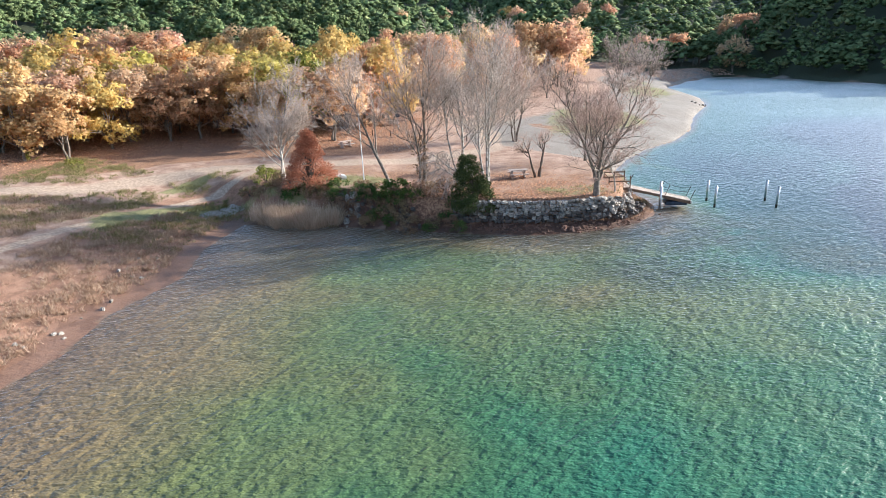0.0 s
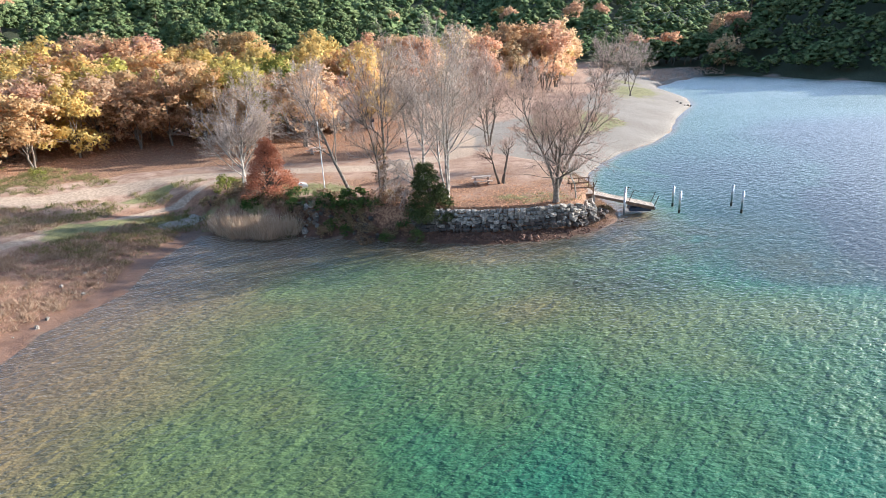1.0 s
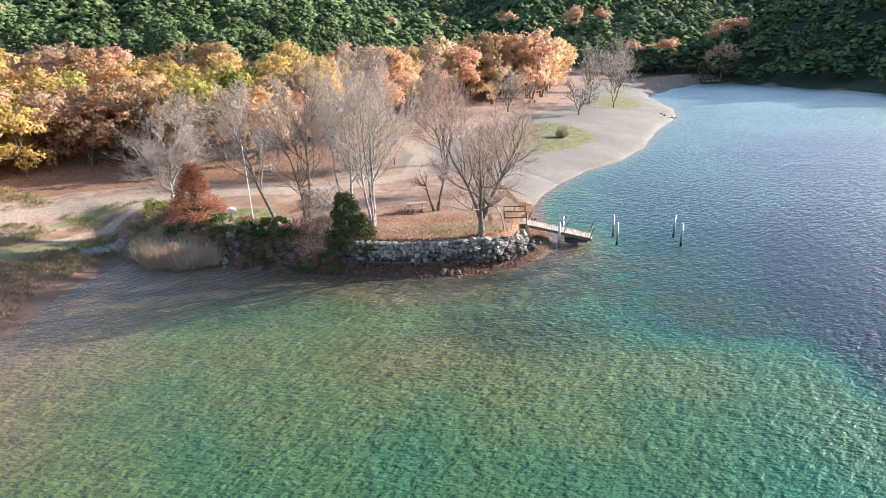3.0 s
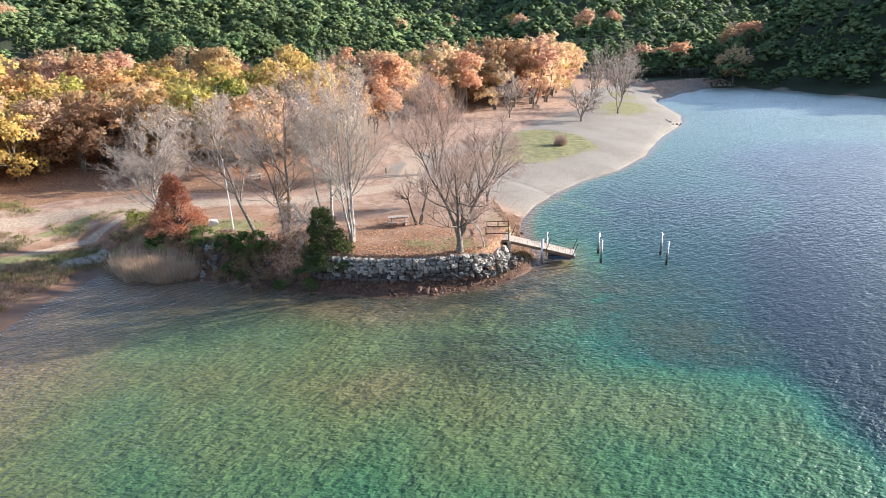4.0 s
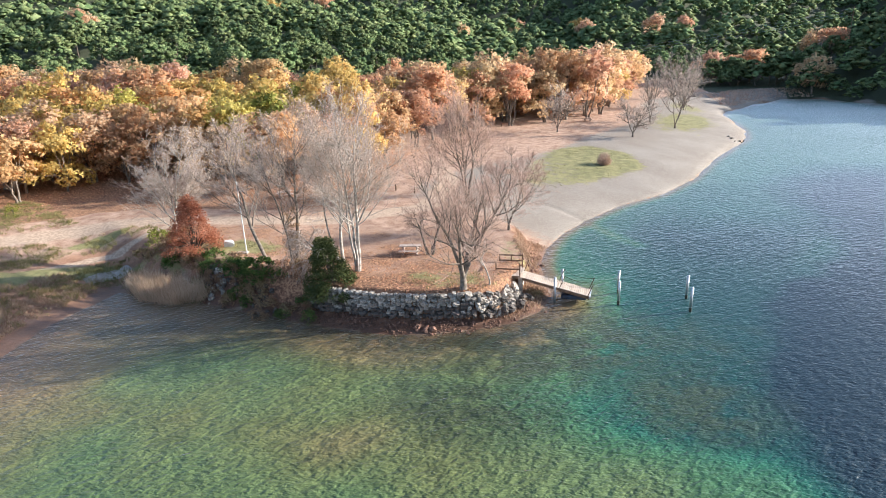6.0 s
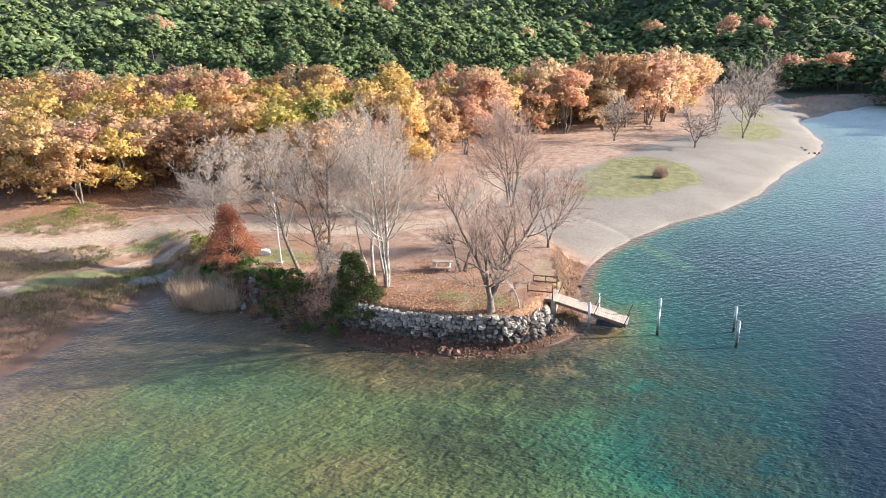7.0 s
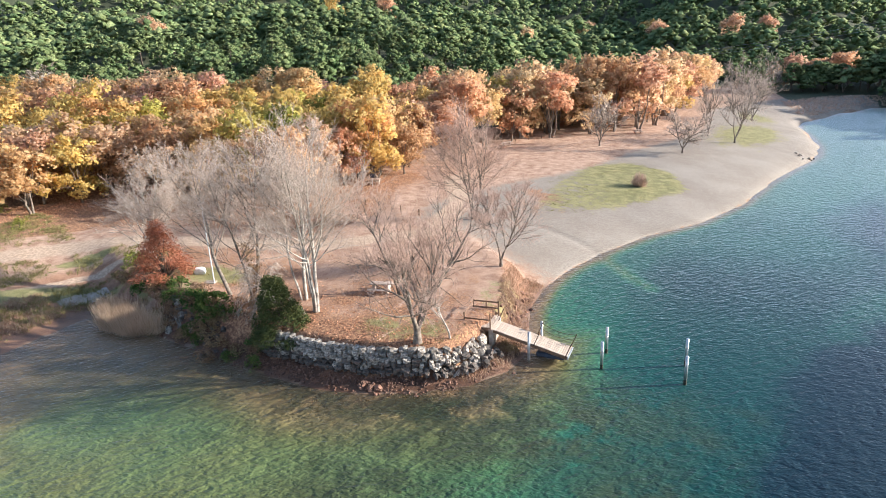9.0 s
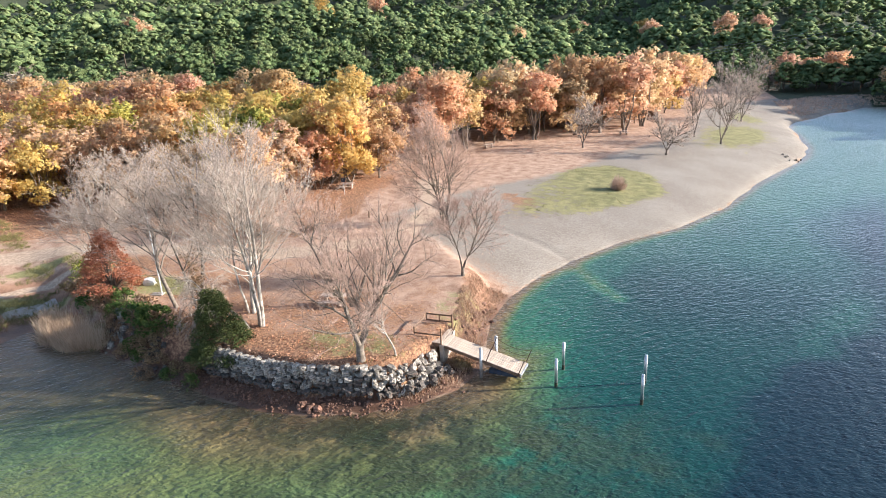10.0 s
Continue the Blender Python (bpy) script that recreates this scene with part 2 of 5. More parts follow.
# ---- materials ----
def ground_material():
    m, nt, out = material("lakeside ground")
    co = place(nt)

    def at(n):
        return nd(nt, "ShaderNodeAttribute", {"attribute_name": n}).outputs["Fac"]

    big, mid, fine, grit = (noisen(nt, co, s, d, 0.6) for s, d in ((0.12, 4), (0.8, 5), (5.0, 4), (22.0, 3)))
    edge = mathn(nt, "SUBTRACT", mathn(nt, "ADD", mathn(nt, "MULTIPLY", mid, 0.7), mathn(nt, "MULTIPLY", fine, 0.5)), 0.6)

    def mask(n, k=1.0, lo=0.35, hi=0.65):
        return band(nt, mathn(nt, "ADD", at(n), mathn(nt, "MULTIPLY", edge, k)), lo, hi)

    dirt = ramp(nt, mathn(nt, "ADD", mathn(nt, "MULTIPLY", mid, 0.45), mathn(nt, "MULTIPLY", grit, 0.55)), [(0.42, (0.25, 0.135, 0.083)), (0.5, (0.40, 0.25, 0.17)), (0.58, (0.54, 0.37, 0.265))])
    leaves = ramp(nt, mathn(nt, "ADD", mathn(nt, "MULTIPLY", fine, 0.5), mathn(nt, "MULTIPLY", grit, 0.5)), [(0.44, (0.12, 0.054, 0.03)), (0.5, (0.28, 0.138, 0.074)), (0.57, (0.45, 0.255, 0.14))])
    beach = ramp(nt, mathn(nt, "ADD", mathn(nt, "MULTIPLY", big, 0.25), mathn(nt, "ADD", mathn(nt, "MULTIPLY", fine, 0.4), mathn(nt, "MULTIPLY", grit, 0.35))), [(0.42, (0.19, 0.15, 0.118)), (0.5, (0.255, 0.212, 0.17)), (0.58, (0.33, 0.285, 0.235))])
    beach = mixc(nt, band(nt, grit, 0.55, 0.75), beach, (0.37, 0.34, 0.305))
    road = ramp(nt, fine, [(0.43, (0.36, 0.255, 0.175)), (0.57, (0.54, 0.395, 0.28))])
    grass = ramp(nt, mathn(nt, "ADD", mathn(nt, "MULTIPLY", mid, 0.4), mathn(nt, "MULTIPLY", grit, 0.6)), [(0.44, (0.13, 0.12, 0.045)), (0.5, (0.215, 0.205, 0.075)), (0.57, (0.33, 0.28, 0.13))])
    soil = ramp(nt, mathn(nt, "ADD", mathn(nt, "MULTIPLY", mid, 0.5), mathn(nt, "MULTIPLY", grit, 0.5)), [(0.43, (0.19, 0.095, 0.055)), (0.57, (0.42, 0.235, 0.145))])
    # reddish bank earth, with the shade lying on the bank put into its colour
    bank = ramp(nt, mathn(nt, "ADD", mathn(nt, "MULTIPLY", mid, 0.5), mathn(nt, "MULTIPLY", grit, 0.5)), [(0.43, (0.05, 0.024, 0.014)), (0.57, (0.19, 0.088, 0.05))])
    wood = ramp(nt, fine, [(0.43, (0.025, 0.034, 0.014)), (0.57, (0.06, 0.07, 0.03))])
    bed = ramp(nt, mathn(nt, "ADD", mathn(nt, "MULTIPLY", mid, 0.45), mathn(nt, "MULTIPLY", grit, 0.55)), [(0.43, (0.14, 0.086, 0.054)), (0.5, (0.27, 0.175, 0.115)), (0.58, (0.42, 0.295, 0.20))])
    col = dirt
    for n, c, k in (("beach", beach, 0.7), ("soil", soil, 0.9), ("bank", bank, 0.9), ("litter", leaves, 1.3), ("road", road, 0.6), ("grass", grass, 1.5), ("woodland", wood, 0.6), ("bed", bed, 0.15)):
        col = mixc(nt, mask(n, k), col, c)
    wet = band(nt, at("wet"), 0.2, 0.8)
    col = mixc(nt, mathn(nt, "MULTIPLY", wet, 0.5), col, (0.09, 0.05, 0.03))
    rel = mathn(nt, "ADD", mathn(nt, "MULTIPLY", fine, 0.7), mathn(nt, "MULTIPLY", grit, 0.3))
    bn = nd(nt, "ShaderNodeBump", Strength=0.55, Distance=0.12, Height=rel)
    rough = nd(nt, "ShaderNodeMapRange", Value=wet, To_Min=0.92, To_Max=0.45).outputs[0]
    bs = nd(nt, "ShaderNodeBsdfPrincipled", Base_Color=col, Roughness=rough, Normal=bn.outputs[0])
    nt.links.new(bs.outputs[0], out.inputs[0])
    return m


def water_material():
    m, nt, out = material("lake water")
    co = place(nt)
    depth = nd(nt, "ShaderNodeAttribute", {"attribute_name": "depth"}).outputs["Fac"]
    weed = nd(nt, "ShaderNodeAttribute", {"attribute_name": "weed"}).outputs["Fac"]
    patch = noisen(nt, co, 0.16, 4, 0.6)
    dd = mathn(nt, "ADD", depth, mathn(nt, "MULTIPLY", mathn(nt, "SUBTRACT", patch, 0.5), mathn(nt, "MULTIPLY", depth, 0.16)))
    body = ramp(nt, mathn(nt, "MULTIPLY", dd, 0.1), [(0.0, (0.47, 0.30, 0.17)), (0.06, (0.34, 0.24, 0.115)), (0.13, (0.138, 0.16, 0.06)), (0.21, (0.06, 0.14, 0.06)),
        (0.29, (0.032, 0.14, 0.078)), (0.34, (0.013, 0.1, 0.066)), (0.41, (0.004, 0.062, 0.05)), (0.49, (0.001, 0.04, 0.04)), (0.62, (0.0002, 0.02, 0.031)), (0.9, (0.0, 0.016, 0.028))])
    # dark weed on the bed; west of the point also painted tree shadow
    body = mixc(nt, mathn(nt, "MULTIPLY", weed, band(nt, noisen(nt, co, 0.45, 4, 0.65), 0.28, 0.56)), body, (0.046, 0.062, 0.03))
    stones = mathn(nt, "ADD", mathn(nt, "MULTIPLY", noisen(nt, co, 3.2, 4, 0.65), 0.6), mathn(nt, "MULTIPLY", noisen(nt, co, 0.7, 3), 0.4))
    seen = nd(nt, "ShaderNodeMapRange", Value=depth, From_Min=1.0, From_Max=4.5, To_Min=0.42, To_Max=0.12).outputs[0]
    body = mixc(nt, seen, body, mixc(nt, 1.0, body, ramp(nt, stones, [(0.4, (0.45, 0.42, 0.4)), (0.5, (0.95, 0.95, 0.95)), (0.6, (1.55, 1.5, 1.4))]), "MULTIPLY"))
    # ripples: two trains of short waves and a longer swell, uneven
    along_ = nd(nt, "ShaderNodeMapping", Vector=co, Rotation=(0, 0, radians(-42))).outputs[0]
    turn = nd(nt, "ShaderNodeMapping", Vector=along_, Scale=(0.6, 1.2, 1.0)).outputs[0]
    along2 = nd(nt, "ShaderNodeMapping", Vector=co, Rotation=(0, 0, radians(-8))).outputs[0]
    turn2 = nd(nt, "ShaderNodeMapping", Vector=along2, Scale=(0.8, 1.4, 1.0)).outputs[0]
    w1 = nd(nt, "ShaderNodeTexNoise", Vector=turn, Scale=1.75, Detail=2.0, Roughness=0.5, Distortion=0.25).outputs[0]
    w2 = nd(nt, "ShaderNodeTexNoise", Vector=turn2, Scale=3.4, Detail=2.0, Roughness=0.55, Distortion=0.2).outputs[0]
    calm = nd(nt, "ShaderNodeMapRange", Value=noisen(nt, co, 0.035, 3), From_Min=0.35, From_Max=0.65, To_Min=0.6, To_Max=1.15).outputs[0]
    hgt = mathn(nt, "MULTIPLY", mathn(nt, "ADD", mathn(nt, "MULTIPLY", w1, 1.0), mathn(nt, "MULTIPLY", w2, 0.6)), calm)
    bn = nd(nt, "ShaderNodeBump", Strength=1.0, Distance=0.135, Height=hgt).outputs[0]
    bn2 = nd(nt, "ShaderNodeBump", Strength=1.0, Distance=0.27, Height=hgt).outputs[0]
    dif = nd(nt, "ShaderNodeBsdfDiffuse", Color=body, Normal=bn2)
    clear = nd(nt, "ShaderNodeBsdfTransparent", Color=(0.86, 0.9, 0.84, 1))
    a = nd(nt, "ShaderNodeMixShader", Fac=nd(nt, "ShaderNodeMapRange", Value=depth, From_Min=0.0, From_Max=1.5, To_Min=0.3, To_Max=0.97).outputs[0])
    nt.links.new(clear.outputs[0], a.inputs[1])
    nt.links.new(dif.outputs[0], a.inputs[2])
    gl = nd(nt, "ShaderNodeBsdfGlossy", Color=(1, 1, 1, 1), Roughness=0.4, Normal=bn)
    fr = nd(nt, "ShaderNodeFresnel", IOR=1.33, Normal=bn)
    b = nd(nt, "ShaderNodeMixShader", Fac=fr.outputs[0])
    nt.links.new(a.outputs[0], b.inputs[1])
    nt.links.new(gl.outputs[0], b.inputs[2])
    nt.links.new(b.outputs[0], out.inputs[0])
    return m


GROUND, WATER = ground_material(), water_material()
BARK_PALE = simple("pale poplar bark", (0.28, 0.245, 0.205), (0.60, 0.54, 0.47), 3.0, 0.85, 0.5, second=(0.16, 0.13, 0.10))
BARK_GREY = simple("grey brown bark", (0.10, 0.078, 0.06), (0.29, 0.235, 0.185), 4.0, 0.9, 0.6)
BARK_DARK = simple("dark bark", (0.05, 0.04, 0.03), (0.16, 0.12, 0.09), 4.0, 0.9, 0.6)
TWIG_PALE = simple("pale grey twigs", (0.40, 0.315, 0.255), (0.63, 0.51, 0.425), 2.0, 0.85, 0)
TWIG_RUST = simple("reddish brown twigs", (0.42, 0.275, 0.21), (0.62, 0.44, 0.35), 2.0, 0.85, 0)
LEAF_RUST = foliage("rust orange leaves", [(0.2, (0.50, 0.275, 0.14)), (0.5, (0.70, 0.44, 0.235)), (0.8, (0.81, 0.59, 0.36))], 0.1, 0.56)
LEAF_AMBER = foliage("amber leaves", [(0.2, (0.56, 0.33, 0.12)), (0.5, (0.76, 0.49, 0.19)), (0.8, (0.84, 0.63, 0.29))], 0.1, 0.56)
LEAF_YELLOW = foliage("yellow green leaves", [(0.2, (0.46, 0.37, 0.10)), (0.5, (0.66, 0.52, 0.155)), (0.8, (0.76, 0.62, 0.24))], 0.1, 0.56)
LEAF_PINK = foliage("pinkish brown leaves", [(0.2, (0.54, 0.31, 0.18)), (0.5, (0.73, 0.475, 0.295)), (0.8, (0.82, 0.60, 0.42))], 0.1, 0.56)
LEAF_RED = foliage("dark red leaves", [(0.2, (0.34, 0.135, 0.07)), (0.5, (0.54, 0.245, 0.135)), (0.8, (0.66, 0.35, 0.205))], 0.1, 0.45)
LEAF_LIME = foliage("yellowing green leaves", [(0.2, (0.16, 0.165, 0.035)), (0.5, (0.30, 0.29, 0.065)), (0.8, (0.45, 0.40, 0.12))])
NEEDLES = needle_material()
EVERGREEN = foliage("juniper scales", [(0.2, (0.03, 0.048, 0.018)), (0.5, (0.072, 0.10, 0.036)), (0.8, (0.15, 0.175, 0.06))], 0.1, 0.15)
IVY = foliage("ivy leaves", [(0.2, (0.03, 0.062, 0.015)), (0.5, (0.08, 0.135, 0.035)), (0.8, (0.17, 0.22, 0.065))], 0.1, 0.2)
REED = foliage("dry reed", [(0.2, (0.42, 0.28, 0.19)), (0.5, (0.62, 0.455, 0.325)), (0.8, (0.76, 0.61, 0.47))], 0.05, 0.35)
DRY = foliage("dry brush", [(0.2, (0.25, 0.15, 0.10)), (0.5, (0.44, 0.29, 0.20)), (0.8, (0.62, 0.46, 0.34))], 0.05, 0.3)
BRAMBLE = foliage("brown bramble", [(0.2, (0.19, 0.115, 0.065)), (0.5, (0.34, 0.22, 0.125)), (0.8, (0.48, 0.34, 0.20))], 0.1, 0.2)
BLADES = foliage("grass blades", [(0.2, (0.14, 0.13, 0.05)), (0.5, (0.25, 0.225, 0.09)), (0.8, (0.40, 0.33, 0.165))], 0.05, 0.3)
STONE = simple("rough limestone", (0.18, 0.152, 0.124), (0.55, 0.49, 0.415), 2.6, 0.9, 0.7, dist=0.05, second=(0.11, 0.085, 0.07), vary=0.4)
# limestone darkened for wet stain and for shade low on the wall
STONE_DARK = simple("stained and shade-dark limestone", (0.05, 0.042, 0.035), (0.20, 0.17, 0.145), 2.2, 0.85, 0.7, dist=0.05, second=(0.09, 0.05, 0.035), vary=0.4)
STONE_RED = simple("reddish rubble", (0.10, 0.05, 0.035), (0.30, 0.165, 0.11), 3.0, 0.9, 0.7, dist=0.04, vary=0.3)
PLANK = simple("weathered deck board", (0.34, 0.26, 0.20), (0.55, 0.45, 0.36), 6.0, 0.8, 0.3, vary=0.14)
TIMBER = simple("brown timber", (0.13, 0.075, 0.045), (0.27, 0.17, 0.11), 5.0, 0.8, 0.4)
STEEL = simple("galvanised steel", (0.42, 0.43, 0.44), (0.66, 0.67, 0.68), 6.0, 0.4, 0.1, metal=0.75)
RUSTED = simple("dark rusted iron", (0.06, 0.035, 0.025), (0.15, 0.09, 0.06), 8.0, 0.75, 0.3, metal=0.3)
WHITE = simple("white paint", (0.62, 0.62, 0.60), (0.84, 0.84, 0.82), 5.0, 0.5, 0.1)
SLIME = simple("dark wet weed", (0.02, 0.022, 0.015), (0.06, 0.055, 0.035), 9.0, 0.5, 0.4)
BLUE = simple("blue plastic", (0.012, 0.02, 0.035), (0.03, 0.05, 0.085), 3.0, 0.45, 0.1)
CONCRETE = simple("worn concrete", (0.30, 0.25, 0.20), (0.47, 0.405, 0.34), 2.0, 0.9, 0.4)
TABLE_WOOD = simple("pale table boards", (0.40, 0.30, 0.24), (0.60, 0.49, 0.41), 5.0, 0.8, 0.3)
BROWN = simple("dark brown boards", (0.05, 0.03, 0.02), (0.12, 0.07, 0.05), 4.0, 0.8, 0.3)


# ---- mesh helpers ----
def mesh_np(name, V, F, mat, smooth=False):
    """A mesh from arrays of places and of equal-sided faces."""
    V, F = np.asarray(V, np.float32), np.asarray(F, np.int32)
    me = bpy.data.meshes.new(name)
    me.vertices.add(len(V))
    me.vertices.foreach_set("co", V.ravel())
    me.loops.add(F.size)
    me.loops.foreach_set("vertex_index", F.ravel())
    me.polygons.add(len(F))
    me.polygons.foreach_set("loop_start", np.arange(0, F.size, F.shape[1], dtype=np.int32))
    if smooth:
        me.polygons.foreach_set("use_smooth", np.ones(len(F), bool))
    me.update(calc_edges=True)
    if mat:
        me.materials.append(mat)
    return me


def part(name, bm, mat, parent, label="", smooth=False):
    """Links a bmesh or mesh as one object under a thing or part."""
    if isinstance(bm, bmesh.types.BMesh):
        me = bpy.data.meshes.new(name)
        bm.normal_update()
        bm.to_mesh(me)
        bm.free()
        me.materials.append(mat)
        if smooth:
            me.polygons.foreach_set("use_smooth", np.ones(len(me.polygons), bool))
    else:
        me = bm
    ob = new(name, me)
    ob.parent = parent
    return tagged(ob, label) if label else ob


def thing(name, at, label, category, group="", kind="", turn=0.0):
    ob = new(name)
    ob.empty_display_size = 0.2
    ob.matrix_world = pose(*at, 0, 0, turn)
    return tagged(ob, label, category, group, kind)


def box(bm, size, at=(0, 0, 0), turn=(0, 0, 0), bevel=0.012):
    m = pose(*at, *turn) @ Matrix.Diagonal((*size, 1))
    r = bmesh.ops.create_cube(bm, size=1.0, matrix=m)
    if bevel:
        es = list({e for v in r["verts"] for e in v.link_edges})
        bmesh.ops.bevel(bm, geom=es, offset=bevel, segments=1, affect="EDGES", profile=0.5)
    return bm


def rod(bm, a, b, r0, r1=None, n=10):
    a, b = Vector(a), Vector(b)
    d = b - a
    m = Matrix.Translation((a + b) / 2) @ d.to_track_quat("Z", "Y").to_matrix().to_4x4()
    bmesh.ops.create_cone(bm, cap_ends=True, segments=n, radius1=r0, radius2=r0 if r1 is None else r1, depth=d.length, matrix=m)
    return bm


class Tubes:
    """Many tapered tubes gathered into one mesh."""

    def __init__(self):
        self.sets = {}

    def add(self, pts, rad, sides):
        self.many(np.asarray(pts, float)[None], np.asarray(rad, float)[None], sides)

    def many(self, pts, rad, sides):
        self.sets.setdefault((pts.shape[1], sides), []).append((pts, rad))

    def mesh(self, name, mat):
        V, F, n = [], [], 0
        for (k, sides), rows in self.sets.items():
            pts, rad = np.concatenate([r[0] for r in rows]), np.concatenate([r[1] for r in rows])
            m = len(pts)
            tan = np.gradient(pts, axis=1)
            tan /= np.linalg.norm(tan, axis=2, keepdims=True) + 1e-9
            ref = np.where(np.abs(tan[..., 2:3]) > 0.9, np.array([1.0, 0, 0]), np.array([0, 0, 1.0]))
            u = np.cross(tan, ref)
            u /= np.linalg.norm(u, axis=2, keepdims=True) + 1e-9
            v = np.cross(tan, u)
            a = np.arange(sides) * 2 * np.pi / sides
            ring = pts[:, :, None] + rad[:, :, None, None] * (np.cos(a)[:, None] * u[:, :, None] + np.sin(a)[:, None] * v[:, :, None])
            V.append(ring.reshape(-1, 3))
            i, j = np.meshgrid(np.arange(k - 1), np.arange(sides), indexing="ij")
            q = np.stack([i * sides + j, i * sides + (j + 1) % sides, (i + 1) * sides + (j + 1) % sides, (i + 1) * sides + j], -1).reshape(-1, 4)
            F.append((q[None] + (np.arange(m) * k * sides)[:, None, None]).reshape(-1, 4) + n)
            n += m * k * sides
        return mesh_np(name, np.vstack(V), np.vstack(F), mat, True)


def blades(rng, P, D, length, width, fold=0.25, tri=False):
    """Leaves: a folded rhombus (tri: a pointed leaf of one face) at each place P along each direction D. Returns places and faces."""
    n = len(P)
    D = D / (np.linalg.norm(D, axis=1)[:, None] + 1e-9)
    r = rng.normal(size=(n, 3))
    S = np.cross(D, r)
    S /= np.linalg.norm(S, axis=1)[:, None] + 1e-9
    N = np.cross(D, S)
    L, W = np.asarray(length).reshape(-1, 1), np.asarray(width).reshape(-1, 1)
    a, c = P - D * L * 0.5, P + D * L * 0.5
    b, d = P + S * W * 0.5 + N * W * fold, P - S * W * 0.5 + N * W * fold
    if tri:
        return np.stack([a + S * W * 0.5, a - S * W * 0.5 + N * W * fold, c], 1).reshape(-1, 3), np.arange(3 * n).reshape(n, 3)
    V = np.stack([a, b, c, d], 1).reshape(-1, 3)
    F = np.arange(4 * n).reshape(n, 4)
    F = np.concatenate([F[:, [0, 1, 2]], F[:, [0, 2, 3]]], 1).reshape(-1, 3)
    return V, F


def unit(rng, n):
    v = rng.normal(size=(n, 3))
    return v / np.linalg.norm(v, axis=1)[:, None]


soft_normals = []


def leafy(name, V, F, mat, N):
    """A crown whose leaves share the roundness of their clumps in the light."""
    a, b, c = V[F[:, 0]], V[F[:, 1]], V[F[:, 2]]
    per_face = N[F[:, 0]]
    flip = (np.cross(b - a, c - a) * per_face).sum(1) < 0
    F = np.where(flip[:, None], F[:, ::-1], F)
    me = mesh_np(name, V, F, mat, True)
    me.normals_split_custom_set_from_vertices(N.astype(np.float32).tolist())
    return me


def blob_cloud(rng, C, R, flat=0.8, rough=0.2, coarse=False):
    """Lumps of foliage: uneven balls at places C with radii R. Places, faces and outward directions."""
    bm = bmesh.new()
    if coarse:
        c = [bm.verts.new(v) for v in ((1, 0, 0), (0, 1, 0), (-1, 0, 0), (0, -1, 0), (0, 0, 1), (0, 0, -1))]
        for i in range(4):
            bm.faces.new((c[i], c[(i + 1) % 4], c[4]))
            bm.faces.new((c[(i + 1) % 4], c[i], c[5]))
        bm.verts.index_update()
    else:
        bmesh.ops.create_icosphere(bm, subdivisions=1, radius=1.0)
    v0 = np.array([v.co[:] for v in bm.verts])
    f0 = np.array([[v.index for v in f.verts] for f in bm.faces])
    bm.free()
    m, k = len(C), len(v0)
    a = rng.uniform(0, 6.28, m)
    ca, sa = np.cos(a)[:, None], np.sin(a)[:, None]
    u = np.stack([v0[:, 0] * ca - v0[:, 1] * sa, v0[:, 0] * sa + v0[:, 1] * ca, np.tile(v0[:, 2], (m, 1))], -1)
    V = C[:, None] + u * (np.asarray(R)[:, None] * (1 + rough * rng.uniform(-1, 1, (m, k))))[..., None] * np.array([1, 1, flat])
    F = (f0[None] + (np.arange(m) * k)[:, None, None]).reshape(-1, 3)
    return V.reshape(-1, 3), F, u.reshape(-1, 3)


def leaf_cloud(rng, centres, radius, per, length, width, flat=0.75, up=0.35, soft=None, tri=False):
    """Leaves gathered in loose clumps round the centres."""
    n = len(centres) * per
    C = np.repeat(centres, per, 0)
    R = np.repeat(np.asarray(radius, float) * np.ones(len(centres)), per)
    o = unit(rng, n)
    P = C + o * (R * rng.uniform(0.35, 1.0, n) ** 0.6)[:, None] * np.array([1, 1, flat])
    D = unit(rng, n) + 0.6 * o
    D[:, 2] = D[:, 2] * 0.6 - up * 0.3
    if soft is not None:
        N = 0.4 * o + 0.7 * (P - soft) / (np.linalg.norm(P - soft, axis=1)[:, None] + 1e-6) + np.array([0, 0, 0.2]) + 0.22 * rng.normal(size=(n, 3))
        soft_normals.append(N / np.linalg.norm(N, axis=1)[:, None])
    return blades(rng, P, D, length * rng.uniform(0.65, 1.3, n), width * rng.uniform(0.65, 1.3, n), tri=tri)


# ---- ground and lake ----
def spaced(lo, a, b, hi, fine, grow=1.16):
    """Coordinates: fine from a to b, widening outwards to lo and hi."""
    c = list(np.arange(a, b + 1e-6, fine))
    s = fine
    while c[-1] < hi:
        s = min(s * grow, 60)
        c.append(c[-1] + s)
    s, head = fine, []
    while (head[-1] if head else a) > lo:
        s = min(s * grow, 60)
        head.append((head[-1] if head else a) - s)
    return np.array(head[::-1] + c)


def grid(xs, ys, zf):
    X, Y = np.meshgrid(xs, ys, indexing="ij")
    x, y = X.ravel(), Y.ravel()
    z = zf(x, y)
    nx, ny = len(xs), len(ys)
    i, j = np.meshgrid(np.arange(nx - 1), np.arange(ny - 1), indexing="ij")
    F = np.stack([i * ny + j, (i + 1) * ny + j, (i + 1) * ny + j + 1, i * ny + j + 1], -1).reshape(-1, 4)
    return x, y, z, F


def attr(me, name, val):
    a = me.attributes.new(name, "FLOAT", "POINT")
    a.data.foreach_set("value", np.asarray(val, np.float32))


